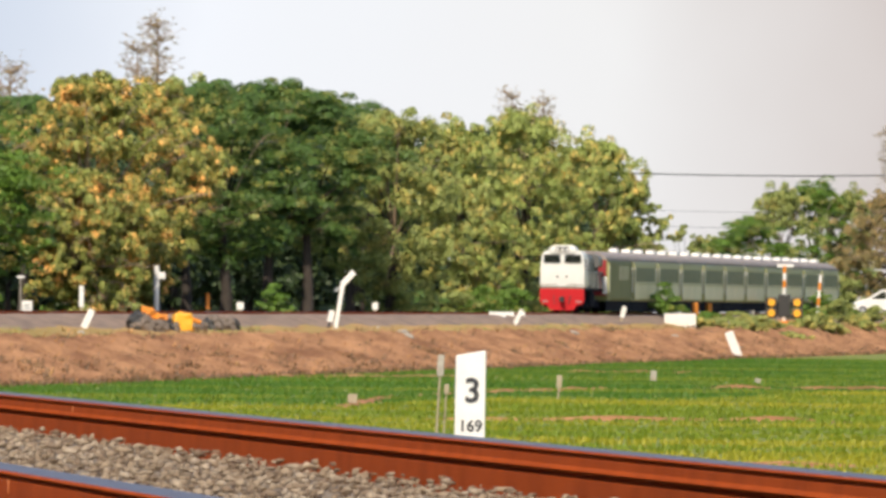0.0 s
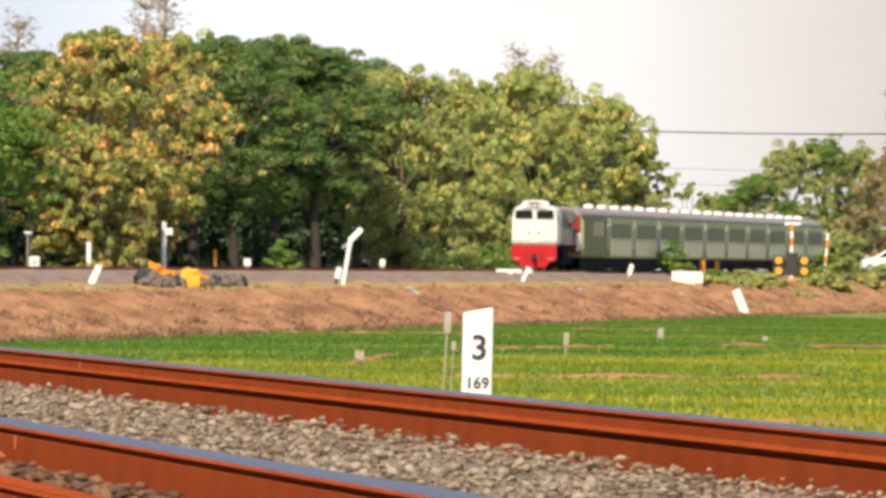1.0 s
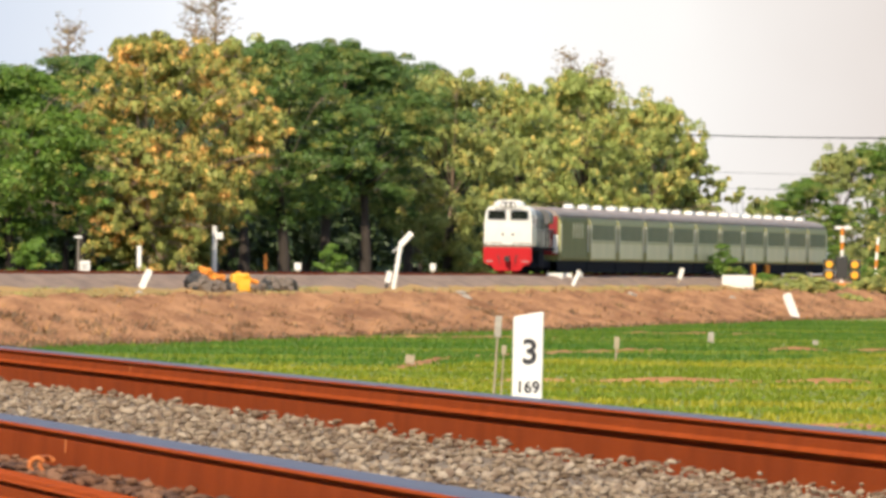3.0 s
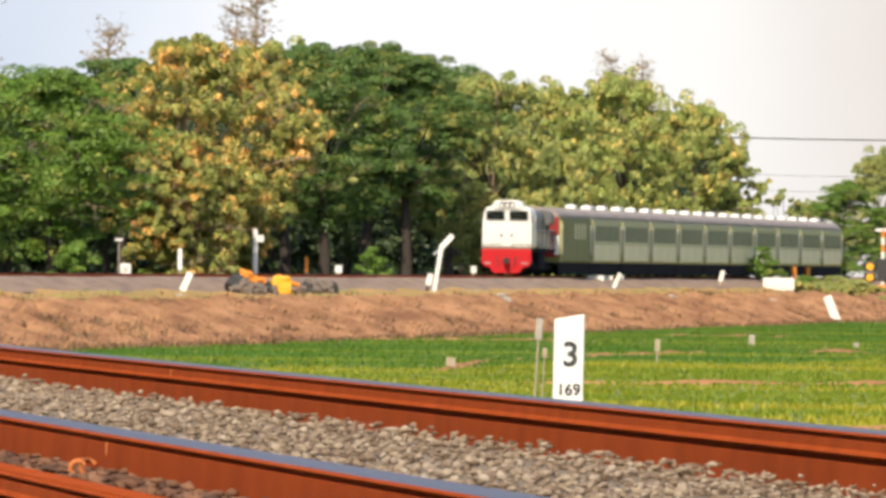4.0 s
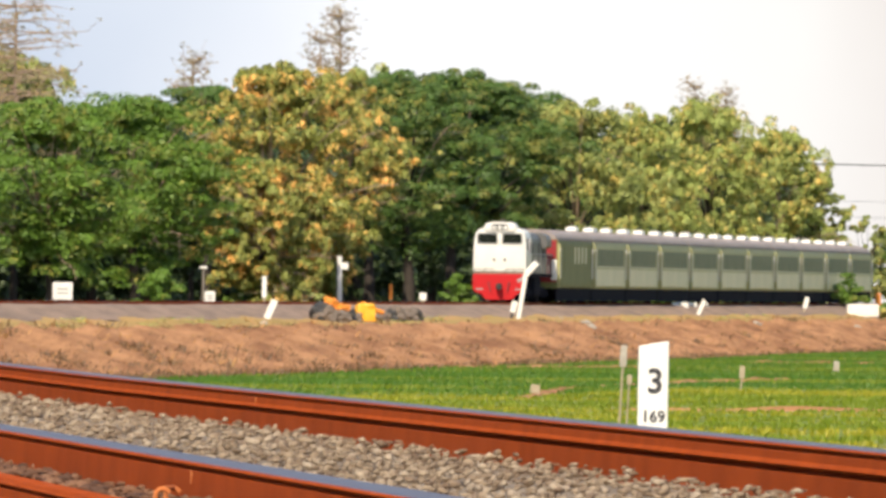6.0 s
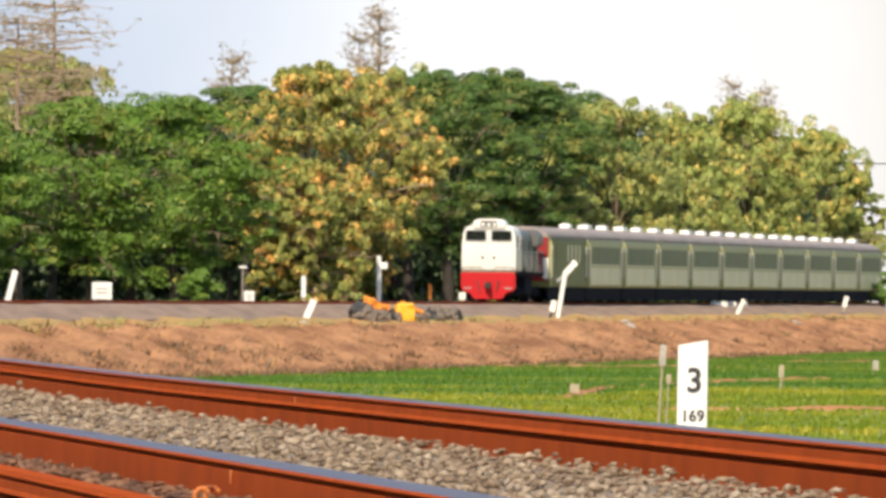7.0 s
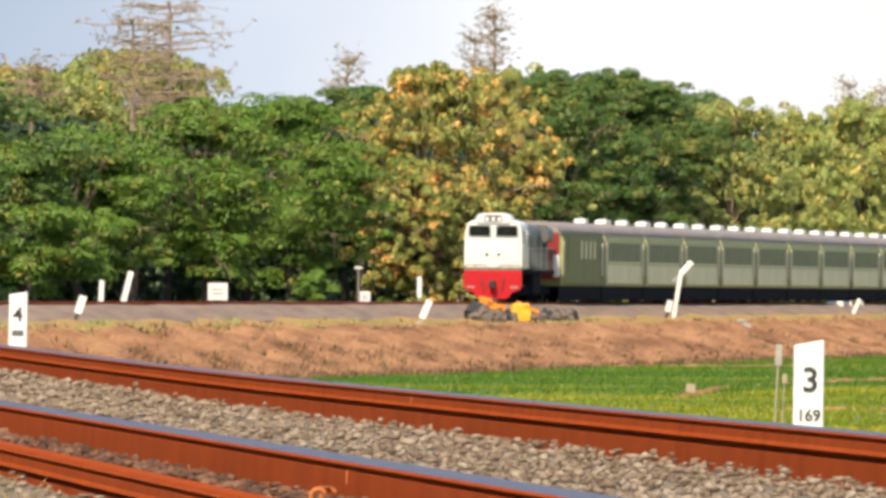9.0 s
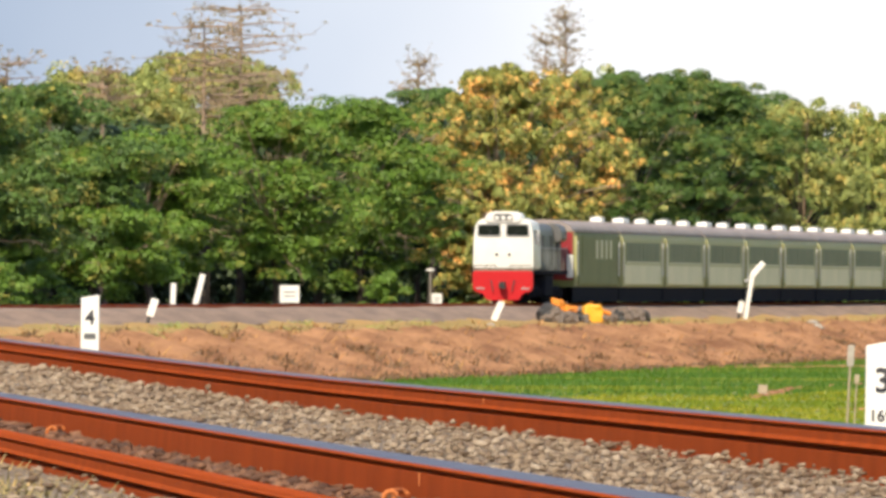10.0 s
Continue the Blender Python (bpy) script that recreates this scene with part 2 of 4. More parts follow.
def island_mat(name, a, b, c, rough=0.85, piece=False):
    """Three shades dealt out piece by piece."""
    m = mat(name, a, rough, other=b, scale=25, amount=0.5, fine=120, bump=0.3)
    n, l = m.node_tree.nodes, m.node_tree.links
    src = n.new("ShaderNodeObjectInfo").outputs["Random"] if piece else n.new("ShaderNodeNewGeometry").outputs["Random Per Island"]
    ramp = n.new("ShaderNodeValToRGB")
    ramp.color_ramp.elements[0].color, ramp.color_ramp.elements[1].color = (*b, 1), (*c, 1)
    ramp.color_ramp.elements.new(0.5).color = (*a, 1)
    l.new(src, ramp.inputs[0])
    l.new(ramp.outputs[0], n["Mix (Legacy)"].inputs[1] if "Mix (Legacy)" in n else [k for k in n if k.bl_idname == "ShaderNodeMixRGB"][0].inputs[1])
    return m


STONES = island_mat("loose_ballast", (0.29, 0.215, 0.14), (0.15, 0.1, 0.065), (0.42, 0.34, 0.25))
STONE_PIECE = island_mat("loose_ballast_piece", (0.29, 0.22, 0.15), (0.15, 0.1, 0.07), (0.42, 0.35, 0.27), piece=True)
RUSTY_STONES = island_mat("rusty_shaded_ballast", (0.17, 0.075, 0.035), (0.06, 0.03, 0.02), (0.26, 0.13, 0.07))
ROCK = island_mat("rubble", (0.17, 0.13, 0.105), (0.08, 0.06, 0.05), (0.26, 0.22, 0.18))

rng = np.random.default_rng(7)

# ---- the lie of the land ----
NEAR_DIR = math.degrees(math.atan(2750 / F))     # the near track bears left of +y
FAR_DIR = -math.degrees(math.atan(0.0817))       # the far track bears right of +y
NEAR = pose(0, 0, 0, 0, 0, NEAR_DIR)             # in its space x is the distance right of the eye
FAR = pose(-74.25, 0, 0, 0, 0, FAR_DIR)           # in its space x = 0 is the middle of the far track
CF = math.cos(radians(FAR_DIR))
FAR_RAIL = -0.32                                # far rail tops
FIELD_Z = -2.93


def strip(name, sections, y0, y1, step, material, m, rough=0.0, label="", category="", seed=1):
    """Ground drawn along a track: sections are (x, z) across it; a noise roughens it."""
    ys = np.arange(y0, y1 + step, step)
    xs = np.array([s[0] for s in sections])
    verts = []
    for y in ys:
        for x, z in sections:
            k = rough * noise.noise(Vector((x * 0.35 + seed * 9, y * 0.12, 0))) + \
                rough * 0.6 * noise.noise(Vector((x * 1.3 + seed * 5, y * 0.5, 3)))
            verts.append((x, y, z + k + (lift(y) if m is NEAR else 0.0)))
    n = len(xs)
    faces = [(i * n + j, i * n + j + 1, (i + 1) * n + j + 1, (i + 1) * n + j)
             for i in range(len(ys) - 1) for j in range(n - 1)]
    ob = mesh_ob(name, verts, faces, material, smooth=True)
    ob.matrix_world = m
    return tagged(ob, label, category, kind="structure")


def fan(a, b, n):
    """n+1 points from a to b."""
    return [(a[0] + (b[0] - a[0]) * i / n, a[1] + (b[1] - a[1]) * i / n) for i in range(n + 1)]


ground = mesh_ob("ground", [(-2500, -400, FIELD_Z), (2500, -400, FIELD_Z), (2500, 4600, FIELD_Z), (-2500, 4600, FIELD_Z)],
                 [(0, 1, 2, 3)], FIELD)
tagged(ground, "flat green paddy ground reaching to the horizon", "ground", kind="structure")

strip("embankment", fan((5.0, -1.2), (10.2, FIELD_Z - 0.25), 14), 200, 2200, 0.9,
      EARTH, FAR, 0.2, "dry brown earth bank of the far railway line", "embankment", 2)
strip("berm", fan((3.1, -0.95), (5.0, -1.2), 5), 200, 2200, 0.9, BERM, FAR, 0.12, "yellowish grassy shoulder of the railway bank", "verge", 2)
strip("far_trackbed", [(-3.2, -1.0), (-1.75, -0.45), (0, -0.43), (1.75, -0.45)] + fan((1.95, -0.48), (3.35, -1.02), 4), 200, 2200, 1.5,
      FARBED, FAR, 0.05, "pinkish grey ballast bed of the far railway line", "ballast", 3)
strip("shaded_floor", [(-70, -1.2), (-30, -1.1), (-10, -1.0), (-3.0, -0.98)], 200, 2200, 6.0,
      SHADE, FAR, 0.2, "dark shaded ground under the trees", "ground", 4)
near_bed = strip("near_trackbed", [(-30, -1.3), (-6, -1.0), (-1.5, -0.3), (0.2, -0.13), (0.9, -0.105), (1.2, -0.1), (1.4, -0.095), (1.8, -0.088),
                                   (2.3, -0.085), (2.66, -0.09), (3.0, -0.2), (5.2, -1.1), (9, -1.7), (14, FIELD_Z - 0.2)], -40, 330, 0.5,
                 GRAVEL, NEAR, 0.012, "grey-brown ballast bed of the near railway line", "ballast", 5)

# the bright sky far behind everything, a glowing sheet
backdrop = mesh_ob("backdrop", [(-700, 4500, -40), (700, 4500, -40), (700, 4500, 400), (-700, 4500, 400)], [(0, 1, 2, 3)], sky_glow())
tagged(backdrop, "pale hazy afternoon sky", "sky", kind="structure")


def bank_z(w):
    """Height of the far line's bank, w metres from the track's middle towards the eye."""
    return float(np.interp(w, [-70, -3.2, -1.75, 1.75, 3.35, 5.0, 10.2, 11], [-1.15, -1.0, -0.38, -0.38, -0.97, -1.2, FIELD_Z - 0.25, FIELD_Z]))


def on_bank(u, w):
    """The place at bearing u, w metres from the far track's middle, on the bank."""
    d = track_d(u) * (1 - w / 74.6)
    return u * d / F, d, max(bank_z(w), FIELD_Z)


def track_d(u):
    return 74.6 * F / (2500 - u)


# ---- rails ----
R = [(-0.07, 0), (0.07, 0), (0.07, 0.02), (0.042, 0.034), (0.0405, 0.114), (0.012, 0.1175), (0.012, 0.1245), (0.041, 0.1265), (0.0355, 0.133),
     (0.0345, 0.1462), (0.018, 0.1474), (0.018, 0.152), (0.0345, 0.1538), (0.032, 0.157)]
R_PROFILE = R + [(-x, z) for x, z in R[:2:-1]] + [(-0.07, 0.02)]


W = [(-0.07, 0), (0.07, 0), (0.07, 0.012), (0.02, 0.03), (0.0085, 0.045), (0.0085, 0.094), (0.014, 0.102), (0.037, 0.108), (0.0355, 0.133),
     (0.0345, 0.1462), (0.018, 0.1474), (0.018, 0.152), (0.0345, 0.1538), (0.032, 0.157)]
W_PROFILE = W + [(-x, z) for x, z in W[:2:-1]] + [(-0.07, 0.012)]


def rail(m, y0, y1, worn, label, scale=1.0, outline=R_PROFILE, near=False):
    ys = [y0] + list(range(40, 92, 3)) + [y1] if near else [y0, y1]
    root = thing("rail", m, label, "rail", "rails")
    prof = [(x * scale, (z - 0.159) * scale) for x, z in outline]
    part("rail_body", (drawn(prof, ys) if near else prism(prof, y0, y1)), RUST, root)
    if worn:
        cap = [(-0.031, 0.1565), (0.031, 0.1565), (0.028, 0.1582), (0.02, 0.159), (-0.02, 0.159), (-0.028, 0.1582)]
        part("running_surface", (drawn([(x, z - 0.159) for x, z in cap], ys) if near else prism([(x, z - 0.159) for x, z in cap], y0, y1)), RAILTOP, root, "polished steel running surface")
    else:
        part("rail_crown", drawn([(x * scale, z * scale) for x, z in ((-0.022, -0.001), (0.022, -0.001), (0.018, 0.0008), (-0.018, 0.0008))], ys), RUST, root)
    return root


rails = [
    rail(NEAR @ pose(2.60, 0, 0), -30, 320, True, "rusty orange steel rail with a worn shiny top", near=True),
    rail(NEAR @ pose(1.475, 0, 0), -30, 320, True, "rusty orange steel rail with a worn shiny top", outline=W_PROFILE, near=True),
    rail(NEAR @ pose(1.335, 0, -0.05), -30, 320, False, "rusty disused rail lying close beside the running rail", 0.9, near=True),
]
for x in (-0.57, 0.57):
    rail(FAR @ pose(x, 0, FAR_RAIL), 200, 2200, True, "dark steel rail of the far line")


# ---- trees ----
def crown_mesh(name, centres, radii, per, leaf, material, parent, droop=0.0, shape=(1.2, 1.2, 0.66)):
    """Leaves, one pointed blade each, on and in a set of clumps."""
    n = len(centres)
    k = rng.integers(0, n, n * per)
    d = rng.normal(size=(n * per, 3))
    d /= np.linalg.norm(d, axis=1)[:, None]
    d[:, 2] = np.where(d[:, 2] < -0.35, -d[:, 2], d[:, 2])
    rad = radii[k] * (0.6 + 0.45 * rng.random(n * per) ** 0.5)
    p = centres[k] + d * rad[:, None] * np.array(shape)
    nrm = d * 1.2 + rng.normal(size=d.shape) * 0.4 + np.array([0, 0, 0.4])
    nrm /= np.linalg.norm(nrm, axis=1)[:, None]
    t1 = np.cross(nrm, rng.normal(size=d.shape))
    t1 /= np.linalg.norm(t1, axis=1)[:, None]
    t1[:, 2] -= droop
    t2 = np.cross(nrm, t1)
    s = (leaf * (0.6 + 0.8 * rng.random(n * per)))[:, None]
    v = np.stack([p - t1 * s * 0.9 - t2 * s * 0.48, p - t1 * s * 0.9 + t2 * s * 0.48, p + t1 * s * 1.1], 1).reshape(-1, 3)
    me = bpy.data.meshes.new(name)
    m = n * per
    me.vertices.add(3 * m), me.loops.add(3 * m), me.polygons.add(m)
    me.vertices.foreach_set("co", v.astype(np.float32).ravel())
    me.loops.foreach_set("vertex_index", np.arange(3 * m, dtype=np.int32))
    me.polygons.foreach_set("loop_start", np.arange(0, 3 * m, 3, dtype=np.int32))
    me.update(calc_edges=True)
    me.materials.append(material)
    ob = new(name, me)
    ob.parent = parent
    return ob


def limbs(bm, base, tips, r0, sides=6):
    for tip in tips:
        a, b = Vector(base), Vector(tip)
        mid = a.lerp(b, 0.5) + Vector(rng.normal(size=3)) * 0.06 * (b - a).length
        tube(bm, a, mid, r0, r0 * 0.6, sides)
        tube(bm, mid, b, r0 * 0.6, r0 * 0.2, sides)


def tree(u, d, wide, top, leafy, label, clumps=300, per=165, leaf=0.092, low=0.12, ground_z=-1.05, group="trees along the line", flat=1.0, bare=0):
    """wide and top in metres; the crown is a lumpy egg of leaf clumps."""
    x, y = bearing(u, d)
    root = thing("tree", pose(x, y, ground_z), label, "tree", group)
    h = top - ground_z
    z0 = h * low
    fine = leafy in (LEAF_BRIGHTENED, LEAF_OLIVE, LEAF_GOLD, LEAF_DRY)
    nb = max(8, clumps // (4 if fine else 5))
    la = rng.random(2) * 6.28
    boughs = [((rng.random() - 0.5) * 0.55, (rng.random() - 0.5) * 0.4, 0.84 + 0.1 * rng.random()) for _ in range(nb // 5)]
    while len(boughs) < nb:
        q = rng.random(3) * 2 - 1
        r = np.linalg.norm(q)
        if r > 1 or r < 0.42 or q[1] > 0.55:
            continue
        z = (q[2] + 1) / 2
        squeeze = 1.0 if z < 0.68 else 1 - 0.4 * ((z - 0.68) / 0.32) ** 2 * flat
        lump = squeeze * (1 + 0.14 * math.cos(math.atan2(q[1], q[0]) * 3 + la[0]) + 0.12 * math.cos(z * 9 + la[1]))
        boughs.append((q[0] * lump, q[1] * lump, z))
    boughs = np.array(boughs)[rng.integers(0, nb, clumps)]
    c = boughs * np.array([wide / 2, wide / 2 * 0.8, (h - z0) * 0.95]) + np.array([0, 0, z0])
    c += rng.normal(size=c.shape) * np.array([wide * 0.085, wide * 0.085, h * 0.028])
    c[:, 2] = np.minimum(c[:, 2], h * 0.985)
    radii = (0.05 + 0.065 * rng.random(clumps) ** 2) * min(wide, h)
    bm = bmesh.new()
    fork = Vector((rng.normal() * 0.2, 0, h * 0.38))
    r = 0.022 * h
    tube(bm, (0, 0, -0.3), (0.05, 0, h * 0.12), r * 1.4, r, 9)
    tube(bm, (0.05, 0, h * 0.12), fork, r, r * 0.75, 9)
    pick = rng.permutation(clumps)[:9]
    limbs(bm, fork, [c[i] for i in pick], r * 0.36)
    part("trunk", bm, BARK, root, smooth=True)
    if fine:
        crown_mesh("crown", c, radii * 0.68, per, leaf, leafy, root, 0.5, (1.0, 1.0, 1.05))
    else:
        crown_mesh("crown", c, radii, per, leaf, leafy, root)
    if bare:
        twigs = bmesh.new()
        front_side = [i for i in rng.permutation(clumps) if c[i][1] < 0.1 * wide][:bare]
        for i in front_side:
            tip = Vector(c[i]) * 1.0
            out = Vector((tip.x * 0.5, -wide * 0.3, 0)).normalized()
            tip = tip + out * (radii[i] * 1.6)
            a = tip.lerp(fork, 0.3 + 0.2 * rng.random())
            a.z = tip.z + (a.z - tip.z) * 0.6
            mid = a.lerp(tip, 0.5) + Vector((0, 0, 0.12))
            tube(twigs, fork, a, 0.045, 0.035, 5)
            tube(twigs, a, mid, 0.035, 0.024, 5)
            tube(twigs, mid, tip, 0.024, 0.012, 5)
            for k in range(5):
                s = mid.lerp(tip, 0.2 * k)
                e = s + Vector((rng.normal() * 0.45, -0.15, rng.normal() * 0.3 - 0.05))
                tube(twigs, s, e, 0.013, 0.006, 4)
        part("dead_limb", twigs, BARE, root, "pale leafless limb with fine twigs")
    return root


def tiered_tree(u, d, top, label, spread=3.0, tiers=7, material=BARE, leaves=LEAF_DRY, start=0.55, per=36, rise=0.11):
    """A bare straight trunk with level tiers of thin branches and sparse leaves."""
    x, y = bearing(u, d)
    root = thing("tree", pose(x, y, -1.05), label, "tree", "sparse trees over the canopy")
    h = top + 1.05
    bm, tips = bmesh.new(), []
    # The lower trunk takes dark bark in place of shade under the canopy.
    part("trunk", tubed((0, 0, -0.3), (0, 0, h * 0.42), 0.18, 0.125, 8), BARK, root)
    tube(bm, (0, 0, h * 0.42), (0, 0, h), 0.125, 0.04, 8)
    for i in range(tiers):
        for j in range(11):
            a = rng.random() * 6.28
            z = h * (start + (0.99 - start) * i / (tiers - 1)) + rng.normal() * 0.016 * h * (i < tiers - 1)
            ln = spread * (0.5 + 0.6 * rng.random()) * (1 - 0.55 * i / tiers)
            tip = Vector((math.cos(a) * ln, math.sin(a) * ln * 0.8, z + rise * (0.3 + 1.4 * rng.random()) * ln))
            bend = Vector((tip.x * 0.5, tip.y * 0.5, (z + tip.z) / 2 + rng.normal() * 0.05 * ln))
            tube(bm, (0, 0, z), bend, 0.04, 0.026, 5)
            tube(bm, bend, tip, 0.026, 0.01, 5)
            for k in range(4):
                s = bend.lerp(tip, 0.3 * k)
                e = s + Vector(rng.normal(size=3)) * 0.35
                tube(bm, s, e, 0.014, 0.006, 4)
                tips.append(e)
    part("upper_trunk", bm, material, root, "pale bare trunk and tiers of thin branches")
    crown_mesh("crown", np.array([tuple(t) for t in tips]), np.full(len(tips), 0.13), per // 4, 0.06, leaves, root)
    return root


TREES = [
    # bearing in pixels, distance factor over the track, width, top in pixels, leaves, share of bare stem, label
    (-1600, 1.12, 9, 360, LEAF_DEEP, 0.2, "dark green leafy tree beside the railway line"),
    (-1450, 1.14, 8, 365, LEAF_DEEP, 0.22, "dark green leafy tree with a rounded crown"),
    (-1330, 1.24, 9, 382, LEAF_OLIVE, 0.5, "olive brown crown behind the green trees"),
    (-1350, 1.11, 6.5, 262, LEAF_GREEN, 0.1, "bushy green tree with low hanging boughs"),
    (-1245, 1.10, 6.8, 275, LEAF_GREEN, 0.28, "bright green spreading tree with a forked dark trunk"),
    (-1150, 1.26, 8, 412, LEAF_OLIVE, 0.55, "olive brown crown behind the green trees"),
    (-1020, 1.10, 8.2, 335, LEAF_GREEN, 0.16, "bright green spreading tree with drooping limbs"),
    (-870, 1.12, 8.5, 355, LEAF_GREEN, 0.12, "green spreading tree beside the railway line"),
    (-745, 1.2, 6.5, 355, LEAF_DEEP, 0.35, "dark green tree between its neighbours"),
    (-625, 1.10, 8.0, 415, LEAF_GOLD, 0.06, "tree with yellow and orange tinted leaves"),
    (-648, 1.085, 5.0, 235, LEAF_GOLD, 0.0, "low yellowing tree with boughs down to the ground"),
    (-560, 1.09, 4.6, 215, LEAF_GOLD, 0.0, "low yellowing tree with boughs down to the ground"),
    (-455, 1.18, 6.5, 392, LEAF_OLIVE, 0.3, "olive tree between its neighbours"),
    (-510, 1.16, 6.0, 395, LEAF_GOLD, 0.2, "tree with yellowing leaves and bare twigs"),
    (-385, 1.13, 7.6, 408, LEAF_DEEP, 0.24, "tall dark green tree with layered boughs"),
    (-312, 1.18, 7.0, 398, LEAF_DEEP, 0.3, "dark green tree between its neighbours"),
    (-240, 1.15, 7.2, 388, LEAF_DEEP, 0.3, "dark green tree with layered boughs"),
    (-165, 1.17, 7.0, 352, LEAF_DEEP, 0.2, "dark green tree between its neighbours"),
    (-95, 1.10, 8.4, 350, LEAF_OLIVE, 0.06, "dense olive green tree beside the railway line"),
    (30, 1.15, 7.4, 332, LEAF_BRIGHTENED, 0.02, "brightened olive tree beside the railway line"),
    (140, 1.12, 8.4, 358, LEAF_BRIGHTENED, 0.02, "yellow-green tree with brightened leaves"),
    (265, 1.13, 7.6, 306, LEAF_BRIGHTENED, 0.02, "yellow-green tree at the end of the row"),
    (330, 1.10, 4.6, 235, LEAF_BRIGHTENED, 0.02, "rounded olive tree at the end of the row"),
    (425, 1.15, 2.6, 140, LEAF_OLIVE, 0.55, "small flat-topped tree beyond the row"),
    (480, 1.5, 6.0, 122, LEAF_OLIVE, 0.02, "low olive tree in the distance"),
    (535, 1.34, 6.5, 165, LEAF_GREEN, 0.0, "rounded green tree beyond the level crossing"),
    (600, 1.32, 7.5, 215, LEAF_OLIVE, 0.0, "rounded green tree beyond the level crossing"),
    (655, 1.3, 7.5, 232, LEAF_GREEN, 0.0, "rounded green tree beyond the level crossing"),
    (715, 1.26, 7.0, 215, LEAF_OLIVE, 0.0, "olive tree beyond the level crossing"),
    (790, 1.12, 7.5, 215, LEAF_DRY, 0.0, "brown drying tree beyond the level crossing"),
    (690, 1.1, 4.0, 60, LEAF_OLIVE, 0.0, "low leafy tree beside the level crossing"),
]
for u, k, wide, e, leafy, low, label in TREES:
    d = track_d(u) * k
    tree(u, d, wide, height(e, d), leafy, label, low=low, clumps=40 if wide < 3 else 560 if leafy in (LEAF_GOLD, LEAF_BRIGHTENED, LEAF_OLIVE, LEAF_DRY) else 300,
         per=100 if leafy in (LEAF_GOLD, LEAF_BRIGHTENED, LEAF_OLIVE, LEAF_DRY) else 165,
         bare={LEAF_GOLD: 26, LEAF_OLIVE: 12, LEAF_BRIGHTENED: 10, LEAF_GREEN: 14, LEAF_DRY: 10}.get(leafy, 5) if wide > 4 else 0)
# a second row in shade-dark leaves closes the wood
CANOPY = ([-1700, -1330, -1000, -750, -620, -385, -240, -95, 140, 265, 330], [340, 350, 325, 355, 375, 390, 365, 325, 325, 262, 190])
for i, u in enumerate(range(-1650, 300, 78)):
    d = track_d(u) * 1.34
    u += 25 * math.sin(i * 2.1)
    tree(u, d, 9, height(float(np.interp(u, *CANOPY)) - 8, d), LEAF_SHADED, "shade-coloured tree deep in the wood",
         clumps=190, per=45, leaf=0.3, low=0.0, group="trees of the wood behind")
for u, k, e, spread, tiers, st, label in [
        (-1150, 1.2, 470, 4.8, 8, 0.55, "tall kapok tree with a pale straight trunk and level tiers"),
        (-1085, 1.21, 500, 4.8, 9, 0.55, "tall kapok tree with a pale straight trunk and level tiers"),
        (-1330, 1.17, 385, 2.0, 4, 0.84, "slender tree with a pale straight trunk"),
        (-1500, 1.3, 400, 2.4, 5, 0.7, "sparse bare tree over the canopy"),
        (-510, 1.36, 485, 1.7, 7, 0.7, "thin twiggy tree rising over the canopy"),
        (-545, 1.36, 440, 1.6, 5, 0.7, "thin twiggy tree rising over the canopy"),
        (-770, 1.36, 400, 1.6, 4, 0.8, "bare twiggy tree rising over the canopy"),
        (120, 1.36, 365, 1.6, 5, 0.75, "bare twiggy tree rising over the canopy"),
        (175, 1.36, 355, 1.5, 5, 0.75, "bare twiggy tree rising over the canopy"),
        (790, 1.1, 310, 2.6, 8, 0.4, "bare brown tree beside the level crossing")]:
    d = track_d(u) * k
    tiered_tree(u, d, height(e, d), label, spread, tiers, start=st, rise=0.03 if spread > 4 else 0.5 if spread < 2 else 0.12)


def shrub(u, w, wide, tall, leafy, label, group="shrubs along the line"):
    x, y, z = on_bank(u, w)
    root = thing("shrub", pose(x, y, z), label, "shrub", group)
    n = 34
    q = rng.normal(size=(n, 3)) * np.array([wide * 0.22, wide * 0.2, 0])
    q[:, 2] = tall * (0.15 + 0.7 * rng.random(n)) * (1 - np.clip(np.abs(q[:, 0]) / wide, 0, 0.6))
    bm = bmesh.new()
    limbs(bm, (0, 0, -0.1), [tuple(c) for c in q[:7]], 0.035, 5)
    part("stem", bm, BARK, root)
    crown_mesh("foliage", q, np.full(n, 0.09 * (wide + tall) / 2 + 0.06), 90, 0.085, leafy, root)
    return root


shrub(-298, -3.4, 1.6, 2.4, LEAF_GREEN, "small bright green bush beside the track")
shrub(393, 2.7, 2.4, 2.7, LEAF_GREEN, "small green bush on the edge of the ballast")
for u, w, wide, tall in [(470, 4, 2.2, 0.9), (520, 4.5, 2.6, 1.0), (560, 5, 2.4, 0.8), (640, 4, 2.6, 1.6), (670, 3, 3.0, 2.2), (700, 4.5, 3.0, 2.0),
                         (745, 6, 2.6, 0.8), (790, 6, 2.6, 0.7), (610, 6.8, 2.4, 0.4), (690, 6.5, 2.8, 0.9), (448, 5.0, 2.4, 0.7), (488, 5.4, 2.8, 0.8), (536, 5.6, 2.8, 0.8), (576, 5.2, 2.4, 0.5),
                         (640, 5.4, 2.6, 0.8), (662, 5.6, 3.0, 1.3), (722, 5.0, 3.0, 1.6), (765, 4.6, 3.0, 1.4)]:
    shrub(u, w, wide, tall * 1.1, LEAF_OLIVE if u > 730 or w > 4.2 else LEAF_GREEN, "low green shrub on the bank by the level crossing")
